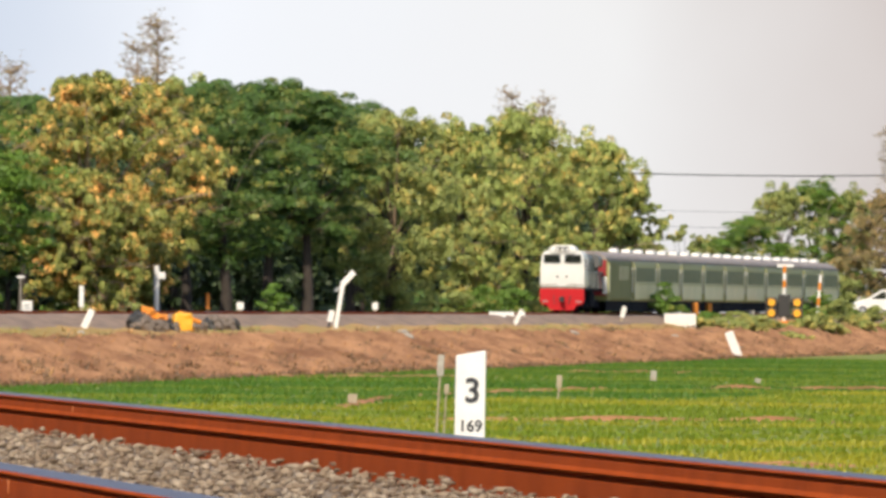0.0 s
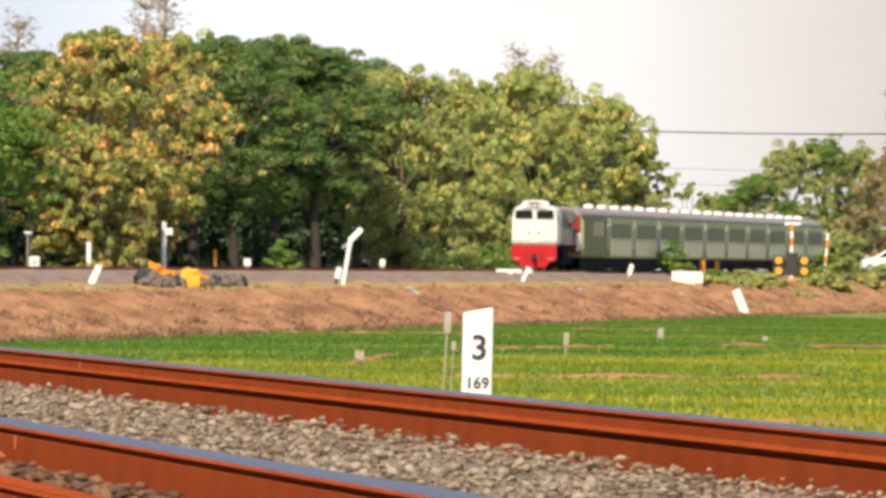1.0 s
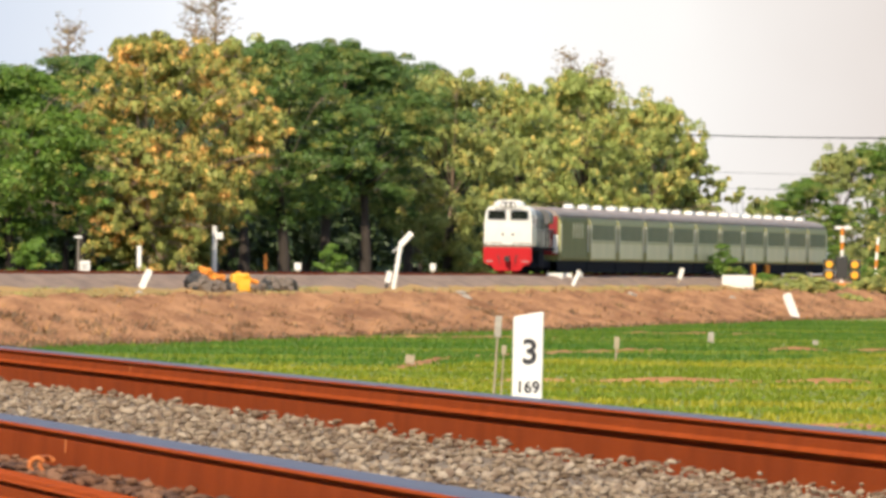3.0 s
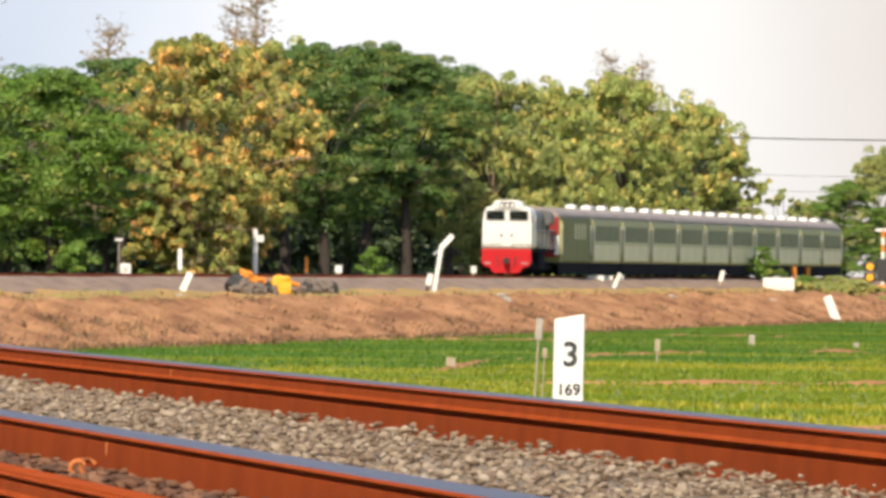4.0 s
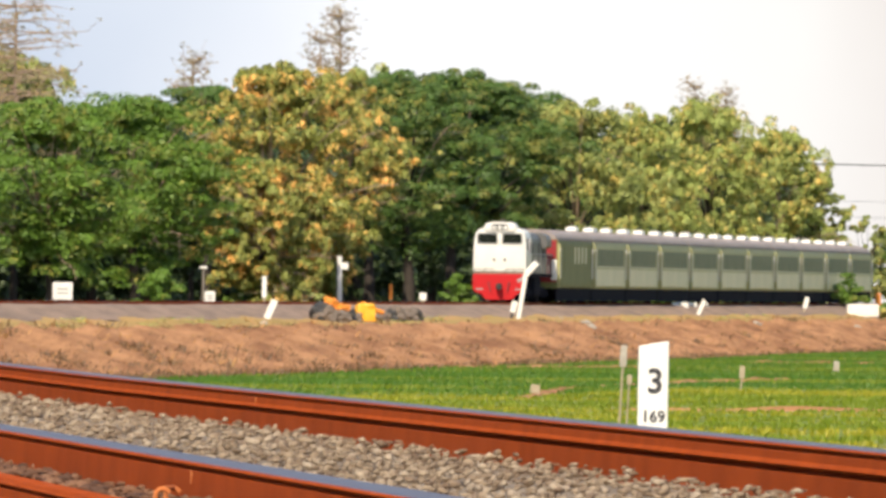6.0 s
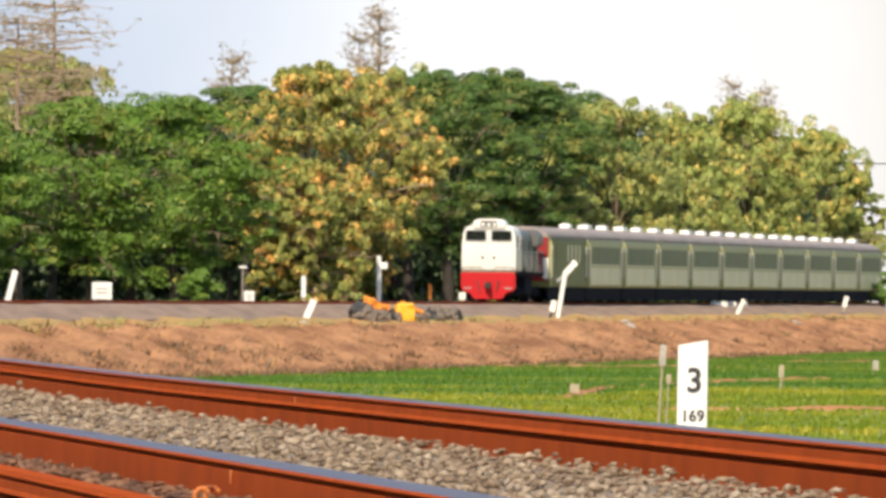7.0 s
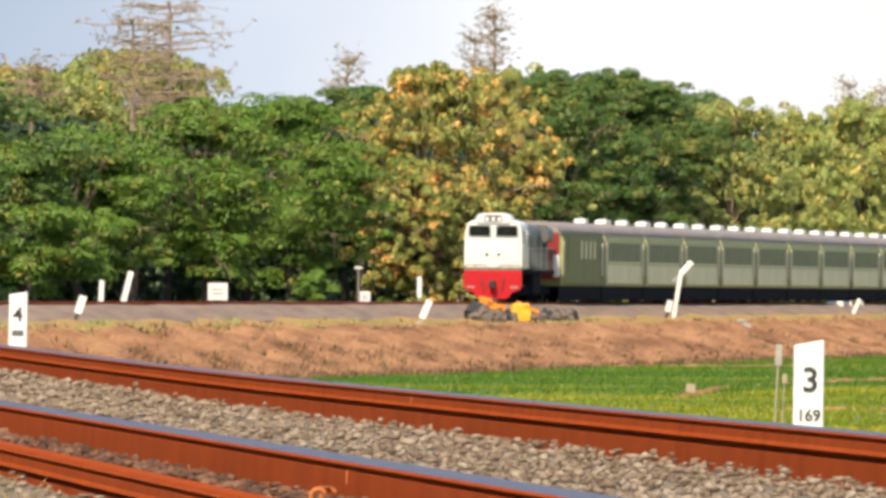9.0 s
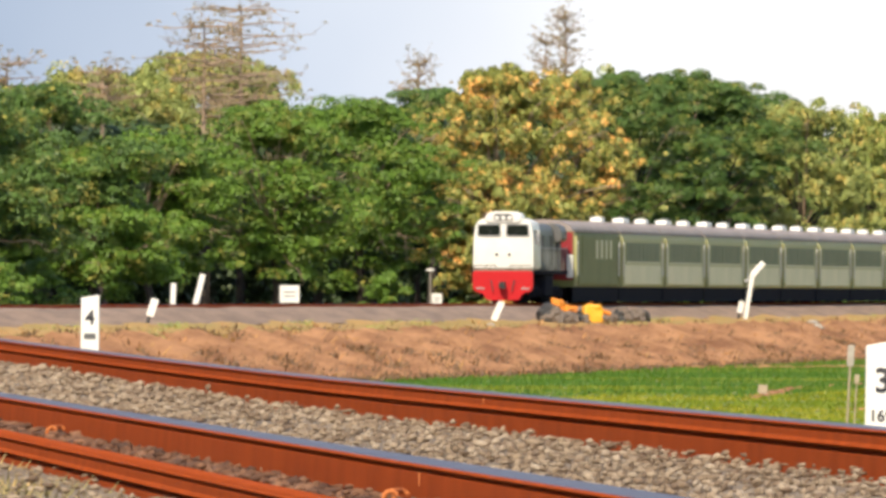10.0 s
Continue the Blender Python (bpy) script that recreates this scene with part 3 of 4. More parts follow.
# undergrowth at the foot of the row, where it stands open to the light
for i, (u, w, wide, tall, leafy) in enumerate([
        (-1520, -6, 3.0, 3.2, LEAF_GREEN), (-1440, -6, 3.0, 2.6, LEAF_GREEN), (-825, -6, 2.4, 2.4, LEAF_GREEN),
        (-650, -6.5, 3.0, 2.6, LEAF_GREEN), (-600, -6.5, 3.0, 2.2, LEAF_OLIVE), (-550, -7, 2.6, 1.4, LEAF_DEEP),
        (-80, -7, 3.2, 3.0, LEAF_OLIVE), (-30, -7, 3.2, 2.2, LEAF_DEEP), (20, -7, 3.2, 2.8, LEAF_OLIVE), (70, -6.5, 3.2, 2.6, LEAF_GREEN),
        (115, -6.5, 3.4, 3.2, LEAF_GREEN), (165, -7, 3.4, 3.0, LEAF_OLIVE), (215, -7, 3.4, 3.2, LEAF_OLIVE), (265, -7, 3.4, 2.8, LEAF_GREEN), (315, -7, 3.2, 2.6, LEAF_OLIVE),
]):
    shrub(u, w, wide, tall, leafy, "leafy undergrowth at the foot of the trees", "undergrowth of the wood")
# the deep wood: shade-coloured leaves that close the view behind the rows
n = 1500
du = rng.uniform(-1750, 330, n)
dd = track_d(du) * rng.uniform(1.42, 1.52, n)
wood = crown_mesh("deep_wood", np.stack([du * dd / F, dd, -1 + 8.3 * rng.random(n) ** 1.4], 1), 0.9 + 0.5 * rng.random(n), 60, 0.34, LEAF_SHADED, None)
tagged(wood, "dense shade-coloured wood behind the trees", "wood", kind="stuff")
# An added leaf roof, hidden behind the rows, shades the space between them.
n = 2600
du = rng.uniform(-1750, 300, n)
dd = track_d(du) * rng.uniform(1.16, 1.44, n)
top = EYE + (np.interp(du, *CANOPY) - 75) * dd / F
shade_leaves = crown_mesh("shade_canopy", np.stack([du * dd / F, dd, top * rng.uniform(0.62, 0.96, n)], 1), 1.0 + 0.7 * rng.random(n), 70, 0.32, LEAF_SHADED, None)
tagged(shade_leaves, "added hidden leaf layer that shades the inside of the wood", "wood", kind="stuff")


# ---- grass, rice and stones ----
def tufts(name, base, tall, lean, material, label, category, wide=0.035):
    """Three blades to a tuft, one triangle a blade."""
    n = len(base)
    b = np.repeat(base, 3, 0)
    a = rng.random(3 * n) * 6.28
    h = np.repeat(tall, 3) * (0.6 + 0.6 * rng.random(3 * n))
    off = np.stack([np.cos(a), np.sin(a), 0 * a], 1)
    side = np.stack([-np.sin(a * 1.7), np.cos(a * 1.7), 0 * a], 1) * wide
    root_ = b + off * 0.05
    tip = root_ + off * (lean * h)[:, None] + np.array([0, 0, 1.0]) * h[:, None]
    v = np.stack([root_ - side, root_ + side, tip], 1).reshape(-1, 3)
    me = bpy.data.meshes.new(name)
    m = 3 * n
    me.vertices.add(3 * m), me.loops.add(3 * m), me.polygons.add(m)
    me.vertices.foreach_set("co", v.astype(np.float32).ravel())
    me.loops.foreach_set("vertex_index", np.arange(3 * m, dtype=np.int32))
    me.polygons.foreach_set("loop_start", np.arange(0, 3 * m, 3, dtype=np.int32))
    me.update(calc_edges=True)
    me.materials.append(material)
    return tagged(new(name, me), label, category, kind="stuff")


def bund(u0, d0, u1, d1, wide, tall):
    """A low earth ridge between paddies."""
    (x0, y0), (x1, y1) = bearing(u0, d0), bearing(u1, d1)
    ln = math.hypot(x1 - x0, y1 - y0)
    n = max(8, int(ln / 0.8))
    prof = [(-wide, -0.1), (-wide * 0.5, tall * 0.8), (0, tall), (wide * 0.5, tall * 0.8), (wide, -0.1)]
    verts = []
    for i in range(n + 1):
        k = 0.6 + 0.8 * noise.noise(Vector((i * 0.31, u0, d0)))
        k *= min(1, 4 * i / n, 4 * (n - i) / n)
        for p, z in prof:
            verts.append((p * (0.8 + 0.4 * k), ln * i / n, max(z * 0.5 * k, -0.1) if z > 0 else z))
    faces = [(i * 5 + j, i * 5 + j + 1, i * 5 + j + 6, i * 5 + j + 5) for i in range(n) for j in range(4)]
    ob = mesh_ob("field_bund", verts, faces, EARTH, smooth=True)
    ob.matrix_world = pose(x0, y0, FIELD_Z, 0, 0, math.degrees(math.atan2(y1 - y0, x1 - x0)) - 90)
    return tagged(ob, "low bare earth ridge between two paddies", "field bund", kind="structure")


for b in [(330, 640, 900, 655, 0.3, 0.34), (-60, 462, 760, 470, 0.28, 0.34), (-190, 505, -70, 575, 0.35, 0.3), (-60, 580, 340, 640, 0.4, 0.3),
          (250, 335, 850, 340, 0.4, 0.34), (-420, 690, 120, 735, 0.4, 0.3), (120, 780, 560, 800, 0.4, 0.3)]:
    bund(*b)

N = 75000
d = np.sqrt(rng.uniform(225 ** 2, 1000 ** 2, N))
u = rng.uniform(-1050, 950, N)
toe = 74.6 * F / (2500 - u) * (1 - 10.3 / 74.6)
keep = d < toe
tall = 0.1 + 0.025 * np.sin(d * 0.05 + u * 0.004) + 0.03 * rng.random(N)
place = np.stack([u * d / F, d, np.full(N, FIELD_Z)], 1)
split = 545 + 0.09 * u + 14 * np.sin(u * 0.011)
for name, pick, leafy, label in (("rice", keep & (d < split), RICE, "young yellow-green rice plants covering the near paddies"),
                                 ("far_rice", keep & (d >= split), RICE_DEEP, "deep green rice plants covering the far paddies")):
    tufts(name, place[pick], tall[pick], 0.35, leafy, label, "rice", 0.05)
N = 40000
w = rng.uniform(3.3, 10.4, N)
u = rng.uniform(-1650, 950, N)
d = 74.6 * F / (2500 - u) * (1 - w / 74.6)
z = np.array([max(bank_z(k), FIELD_Z) for k in w])
tall = np.where(rng.random(N) < 0.03, 0.3, 0.085) * (0.5 + rng.random(N)) * np.clip((w - 2.6) / 3, 0.35, 1)
tufts("dry_grass", np.stack([u * d / F, d, z - 0.05], 1), tall, 1.1, STRAW, "dry brown grass on the railway bank", "grass", 0.05)
N = 9000
w = rng.uniform(3.3, 5.6, N)
u = rng.uniform(-1650, 950, N)
d = 74.6 * F / (2500 - u) * (1 - w / 74.6)
z = np.array([bank_z(k) for k in w])
green = np.sin(u * 0.013) + np.sin(u * 0.031 + 1) > 0.5
tufts("verge_grass", np.stack([u * d / F, d, z - 0.05], 1)[green], (0.08 + 0.1 * rng.random(N))[green], 0.8, LEAF_OLIVE,
      "greenish grass along the top of the bank", "grass", 0.05)

# darker scrub in patches, thickest at the foot of the bank
n, k = 1200, 22
w = np.repeat(np.clip(10.6 - rng.gamma(1.6, 1.3, n), 5.2, 10.5), k) + rng.normal(size=n * k) * 0.12
u = np.repeat(rng.uniform(-1650, 950, n), k) + rng.normal(size=n * k) * 9
d = 74.6 * F / (2500 - u) * (1 - w / 74.6)
z = np.array([max(bank_z(q), FIELD_Z) for q in w])
tufts("scrub", np.stack([u * d / F, d, z - 0.05], 1), 0.1 + 0.28 * rng.random(n * k) ** 2, 0.7, SCRUB, "dark dry scrub on the railway bank", "scrub", 0.05)

ICO = bmesh.new()
bmesh.ops.create_icosphere(ICO, subdivisions=1, radius=1.0)
ICO_V = np.array([tuple(v.co) for v in ICO.verts])
ICO_F = np.array([[v.index for v in f.verts] for f in ICO.faces])
ICO.free()


def stones(name, centres, size, material, label, category, kind="stuff"):
    """Angular broken stones, each a squeezed and knocked-about lump."""
    n, k = len(centres), len(ICO_V)
    rad = 1 + 0.35 * rng.normal(size=(n, k, 1))
    axes = 0.6 + 0.7 * rng.random((n, 1, 3))
    axes[:, :, 2] *= 0.48
    a = rng.random(n) * 6.28
    v = ICO_V[None] * np.clip(rad, 0.55, 1.5) * axes
    x = v[:, :, 0] * np.cos(a)[:, None] - v[:, :, 1] * np.sin(a)[:, None]
    y = v[:, :, 0] * np.sin(a)[:, None] + v[:, :, 1] * np.cos(a)[:, None]
    v = np.stack([x, y, v[:, :, 2]], 2) * size[:, None, None] + centres[:, None, :]
    f = (ICO_F[None] + (np.arange(n) * k)[:, None, None]).reshape(-1, 3)
    me = bpy.data.meshes.new(name)
    m = len(f)
    me.vertices.add(n * k), me.loops.add(3 * m), me.polygons.add(m)
    me.vertices.foreach_set("co", v.astype(np.float32).ravel())
    me.loops.foreach_set("vertex_index", f.astype(np.int32).ravel())
    me.polygons.foreach_set("loop_start", np.arange(0, 3 * m, 3, dtype=np.int32))
    me.update(calc_edges=True)
    me.materials.append(material)
    return tagged(new(name, me), label, category, kind=kind)


N = 38000
y = 15 + 60 * rng.random(N) ** 2.0
x = np.where(rng.random(N) < 0.78, rng.uniform(1.53, 2.56, N), rng.uniform(0.45, 1.28, N))
z = np.array([lift(q) for q in y]) + np.interp(x, [0.2, 0.9, 1.3, 1.53, 2.0, 2.56], [-0.125, -0.1, -0.092, -0.09, -0.084, -0.08]) + 0.006 * rng.normal(size=N)
far_stones = stones("ballast_stones", np.stack([x, y, z], 1), (0.0034 + 0.0056 * rng.random(N) ** 2) * (y / 20) ** 0.75, STONES,
                    "loose grey-brown broken stones between the rails", "ballast")
far_stones.matrix_world = NEAR
# small rusty stones caught between the running rail and the disused one, the gap's shade in their colour
N = 6500
y = 14 + 45 * rng.random(N)
caught = stones("caught_stones", np.stack([rng.uniform(1.372, 1.445, N), y, -0.057 + 0.005 * rng.normal(size=N)], 1), 0.006 + 0.008 * rng.random(N),
                RUSTY_STONES, "small rusty stones, darkened for shade, caught between two rails", "ballast")
caught.matrix_world = NEAR

# dry weeds outside the disused rail
N = 2600
y = 17 + 45 * rng.random(N) ** 1.5
weeds = tufts("trackside_weeds", np.stack([rng.uniform(0.5, 1.24, N), y, np.full(N, -0.11)], 1), 0.018 + 0.02 * rng.random(N), 0.8, LEAF_DRY,
              "dry yellowish weeds beside the rails", "weeds", 0.004)
weeds.matrix_world = NEAR


# ---- the train ----
def rounded(profile, cut):
    """Cuts the corners of a closed profile, twice."""
    for _ in range(2):
        out = []
        for i, p in enumerate(profile):
            a, b = profile[i - 1], profile[(i + 1) % len(profile)]
            for q in (a, b):
                ln = math.hypot(q[0] - p[0], q[1] - p[1])
                k = min(cut, ln * 0.3) / ln
                out.append((p[0] + (q[0] - p[0]) * k, p[1] + (q[1] - p[1]) * k))
        profile, cut = out, cut * 0.4
    return profile


def front(profile, y0, y1, bevel=0.0):
    """A closed x-z outline with thickness, its front edge softened."""
    bm = prism(profile, y0, y1)
    if bevel:
        es = [e for e in bm.edges if all(abs(v.co.y - y0) < 1e-5 for v in e.verts)]
        bmesh.ops.bevel(bm, geom=es, offset=bevel, segments=2, affect="EDGES", profile=0.6)
    return bm


def wheelset(parent, y):
    for x in (-0.57, 0.57):
        part("wheel", tubed((x - 0.06, y, 0.43), (x + 0.06, y, 0.43), 0.43, 0.43, 20), UNDER, parent)


def bogie(parent, y, axles, width=1.0):
    b = part("bogie", boxed(-width, width, y - 1.9, y + 1.9, 0.35, 0.75, 0.06), UNDER, parent)
    for k in axles:
        wheelset(b, y + k)
        for x in (-width - 0.05, width + 0.05):
            part("axle_box", boxed(x - 0.1, x + 0.1, y + k - 0.2, y + k + 0.2, 0.28, 0.62, 0.04), UNDER, b)


def locomotive():
    """Its nose is at y = 0 and faces -y; z = 0 is the rail top."""
    root = thing("locomotive", pose(0, 0, 0), "white diesel locomotive with a red skirt on the far railway line", "locomotive")
    cab = rounded([(-1.3, 1.4), (1.3, 1.4), (1.26, 2.7), (1.19, 3.42), (0.8, 3.6), (-0.8, 3.6), (-1.19, 3.42), (-1.26, 2.7)], 0.12)
    body = part("cab", front(cab, 0.22, 3.3, 0.1), WHITE, root, "white full-width driving cab", True)
    for x in (-0.6, 0.6):
        win = part("windscreen", front(rounded([(x - 0.46, 2.86), (x + 0.46, 2.86), (x + 0.44, 3.3), (x - 0.44, 3.3)], 0.06), 0.19, 0.24), GLASS, body)
        bm = bmesh.new()
        for a, b in (((x - 0.48, 2.84), (x + 0.48, 2.84)), ((x - 0.46, 3.32), (x + 0.46, 3.32)), ((x - 0.48, 2.84), (x - 0.46, 3.32)), ((x + 0.48, 2.84), (x + 0.46, 3.32))):
            tube(bm, (a[0], 0.2, a[1]), (b[0], 0.2, b[1]), 0.025, 0.025, 6)
        part("window_seal", bm, GREY, win)
        part("wiper", tubed((x * 0.6, 0.17, 2.86), (x * 1.2, 0.17, 3.16), 0.012, 0.012, 5), BLACK, win)
    hump = rounded([(-0.78, 3.4), (0.78, 3.4), (0.78, 3.72), (0.52, 3.88), (-0.52, 3.88), (-0.78, 3.72)], 0.14)
    lamp_box = part("headlamp_box", front(hump, 0.14, 1.7, 0.05), WHITE, root, "white rounded lamp housing over the windscreen", True)
    part("number_board", front(rounded([(-0.42, 3.5), (0.42, 3.5), (0.38, 3.78), (-0.38, 3.78)], 0.05), 0.115, 0.15), BOARD_DARK, lamp_box)
    for x in (-0.27, 0.0, 0.27):
        part("headlamp", tubed((x, 0.08, 3.6), (x, 0.13, 3.6), 0.085, 0.1, 14), AC, lamp_box)
    for x in (-0.28, 0.25):
        part("marker_lamp", tubed((x, 0.18, 2.06), (x, 0.24, 2.06), 0.06, 0.06, 12), BLACK, body)
    part("walkway_lip", boxed(-1.28, 1.28, 0.02, 0.3, 1.34, 1.5, 0.02), WALKWAY, root, "grimy brown walkway edge")
    for s in (-1, 1):
        bm = bmesh.new()
        for x in (0.3, 0.75, 1.2):
            tube(bm, (s * x, 0.04, 1.42), (s * x, 0.04, 1.6), 0.02, 0.02, 6)
        tube(bm, (s * 0.3, 0.04, 1.6), (s * 1.2, 0.04, 1.6), 0.02, 0.02, 6)
        part("front_handrail", bm, WALKWAY, root)
    skirt = rounded([(-1.28, 1.38), (-1.28, 0.62), (-1.12, 0.45), (-0.8, 0.45), (-0.76, 0.2), (-0.6, 0.13), (0.6, 0.13), (0.76, 0.2),
                     (0.8, 0.45), (1.12, 0.45), (1.28, 0.62), (1.28, 1.38)], 0.08)
    sk = part("skirt", front(skirt, 0.0, 0.14, 0.03), RED, root, "bright red front skirt with a snowplough-shaped guard")
    cp = part("coupler", boxed(-0.14, 0.14, -0.34, 0.02, 0.62, 0.9, 0.05), BLACK, root, "black automatic coupler")
    part("knuckle", tubed((0.06, -0.36, 0.62), (0.06, -0.36, 0.92), 0.1, 0.1, 12), BLACK, cp)
    for x in (-0.5, 0.5):
        part("brake_hose", tubed((x, -0.02, 0.98), (x * 0.8, -0.12, 0.5), 0.03, 0.025, 7), BLACK, sk)
    for x in (-0.95, 0.95):
        part("step", boxed(x - 0.18, x + 0.18, -0.03, 0.02, 0.6, 0.66, 0.01), GREY, sk)
    # side of the cab
    for s in (-1, 1):
        sd = part("cab_door", boxed(s * 1.27 - 0.02, s * 1.27 + 0.02, 2.2, 2.9, 1.45, 3.1, 0.02), WHITE, body, "white side door")
        part("door_window", boxed(s * 1.3 - 0.01, s * 1.3 + 0.01, 2.3, 2.8, 2.4, 2.95, 0.005), GLASS, sd)
        part("side_window", boxed(s * 1.27 - 0.02, s * 1.27 + 0.02, 0.9, 1.9, 2.5, 3.1, 0.01), GLASS, body)
    hood = rounded([(-0.9, 1.4), (0.9, 1.4), (0.9, 3.2), (0.62, 3.42), (-0.62, 3.42), (-0.9, 3.2)], 0.12)
    hd = part("engine_hood", front(hood, 3.3, 13.6), BOARD_DARK, root, "dark grey engine hood with doors and louvres", True)
    for i in range(8):
        for s in (-1, 1):
            part("hood_door", boxed(s * 0.91 - 0.015, s * 0.91 + 0.015, 3.6 + i * 1.2, 4.65 + i * 1.2, 1.6, 2.9, 0.01), BOARD_DARK if i % 3 else BLACK, hd)
    part("radiator", front(rounded([(-1.22, 2.65), (1.22, 2.65), (1.22, 3.2), (0.9, 3.42), (-0.9, 3.42), (-1.22, 3.2)], 0.1), 12.6, 15.2), BOARD_DARK, root, "dark radiator section")
    part("rear_body", boxed(-1.0, 1.0, 13.6, 15.0, 1.4, 2.66, 0.05), BLACK, root)
    part("exhaust", boxed(-0.3, 0.3, 7.0, 8.2, 3.4, 3.62, 0.04), BLACK, root)
    part("deck", boxed(-1.28, 1.28, 0.14, 15.4, 1.24, 1.4, 0.02), UNDER, root)
    part("fuel_tank", boxed(-1.2, 1.2, 6.1, 9.6, 0.3, 1.22, 0.12), UNDER, root)
    for s in (-1, 1):
        bm = bmesh.new()
        for y in np.arange(3.6, 15.2, 1.4):
            tube(bm, (s * 1.24, y, 1.4), (s * 1.24, y, 2.35), 0.018, 0.018, 6)
        tube(bm, (s * 1.24, 3.4, 2.35), (s * 1.24, 15.2, 2.35), 0.02, 0.02, 6)
        part("side_handrail", bm, GREY, root, "grey walkway handrail")
        part("grab_panel", boxed(s * 1.35 - 0.14, s * 1.35 + 0.14, 15.05, 15.3, 1.1, 2.1, 0.05), WHITE, root, "white end step guard")
    bogie(root, 3.2, (-1.4, 0, 1.4))
    bogie(root, 12.4, (-1.4, 0, 1.4))
    return root


def coach(first=False):
    """Its front end is at y = 0; z = 0 is the rail top."""
    root = thing("railway_coach", pose(0, 0, 0), "olive grey generator coach with louvres and a maroon end" if first else
                 "olive grey passenger coach with white roof units", "railway coach", "coaches of the train")
    L = 20.55
    side = rounded([(-1.42, 0.7), (1.42, 0.7), (1.48, 1.3), (1.48, 2.9), (1.4, 3.12), (-1.4, 3.12), (-1.48, 2.9), (-1.48, 1.3)], 0.06)
    body = part("body", front(side, 0.0, L), COACH_DARK if first else COACH, root)
    top = rounded([(-1.41, 3.1), (1.41, 3.1), (1.2, 3.38), (0.7, 3.56), (0, 3.62), (-0.7, 3.56), (-1.2, 3.38)], 0.08)
    part("roof", front(top, 0.02, L - 0.02), ROOF, root, "grimy grey-brown curved roof", True)
    for s in (-1, 1):
        part("eave_gutter", boxed(s * 1.43 - 0.03, s * 1.43 + 0.03, 0.0, L, 3.06, 3.13), ROOF, body)
        part("lower_panel", boxed(s * 1.485 - 0.012, s * 1.485 + 0.012, 1.5, L - 1.5, 0.85, 1.3 if first else 1.7, 0.004), COACH_DARK if first else COACH_LOW, body)
        if first:
            for i in range(4):
                part("louvre", boxed(s * 1.49 - 0.02, s * 1.49 + 0.02, 9.2 + i * 2.1, 10.0 + i * 2.1, 1.95, 2.75, 0.01), COACH_LOW, body, "light grey louvre")
            part("service_door", boxed(s * 1.49 - 0.015, s * 1.49 + 0.015, 3.0, 5.0, 1.1, 2.95, 0.01), COACH_DARK, body)
        else:
            for i in range(8):
                y = 2.4 + i * 2.0
                w = part("window", boxed(s * 1.485 - 0.015, s * 1.485 + 0.015, y, y + 1.9, 1.85, 2.7, 0.01), COACH_GLASS, body)
                part("window_frame", boxed(s * 1.487 - 0.012, s * 1.487 + 0.012, y - 0.03, y + 1.93, 1.79, 1.85), COACH_LOW, w)
        for y in (0.5, L - 1.3):
            dr = part("door", boxed(s * 1.475 - 0.02, s * 1.475 + 0.02, y, y + 0.8, 1.0, 2.95, 0.01), COACH_DARK if first else COACH, body)
            part("door_window", boxed(s * 1.5 - 0.01, s * 1.5 + 0.01, y + 0.2, y + 0.6, 2.0, 2.7), COACH_GLASS, dr)
            part("door_handrail", tubed((s * 1.55, y - 0.1, 1.2), (s * 1.55, y - 0.1, 2.7), 0.035, 0.035, 6), AC, dr, "white handrail")
        # Added strip, set proud to draw the sunlit end wall's pale line.
        part("sunlit_edge_strip", boxed(s * 1.5 - 0.06, s * 1.5 + 0.06, -0.03, 0.1, 0.74, 2.9, 0.02), COACH, root, "added strip that stands for the sunlit edge of the end wall")
        part("sole_bar", boxed(s * 1.28 - 0.04, s * 1.28 + 0.04, 0.1, L - 0.1, 0.55, 0.72), UNDER, root)
    part("end_wall", boxed(-1.38, 1.38, -0.02, 0.03, 1.0, 3.08, 0.01), MAROON if first else GREY, root, "maroon end wall" if first else "")
    part("gangway", boxed(-0.55, 0.55, -0.42, 0.0, 1.0, 3.0, 0.05), BLACK, root, "black rubber gangway bellows")
    # Added dark sheets draw the shade below the sides as one band.
    for s in (-1, 1):
        part("shade_sheet", boxed(s * 1.36 - 0.02, s * 1.36 + 0.02, 0.1, L - 0.1, 0.08, 0.72, 0.01), UNDER, root, "dark sheet standing for the shade under the coach")
    units = ((4.4, 0.7), (15.4, 1.3)) if not first else ()
    for y, ln in units:
        ac = part("aircon_unit", boxed(-0.3, 0.26, y - ln, y + ln, 3.5, 3.82, 0.1), AC, root, "white rounded roof unit")
        part("fan_grille", tubed((0, y, 3.83), (0, y, 3.87), 0.17, 0.15, 16), GREY, ac)
    part("equipment_box", boxed(-1.25, 1.25, 7.2, 9.4, 0.4, 0.84, 0.05), UNDER, root)
    part("water_tank", tubed((-1.0, 11.3, 0.55), (-1.0, 13.3, 0.55), 0.28, 0.28, 14), UNDER, root)
    part("battery_box", boxed(0.5, 1.28, 10.4, 12.6, 0.35, 0.84, 0.05), UNDER, root)
    bogie(root, 3.2, (-1.1, 1.1))
    bogie(root, L - 3.2, (-1.1, 1.1))
    return root


loco = locomotive()
coaches = [coach(True)]
for i in range(10):
    coaches.append(coach() if i == 0 else copy_thing(coaches[1], Matrix()))


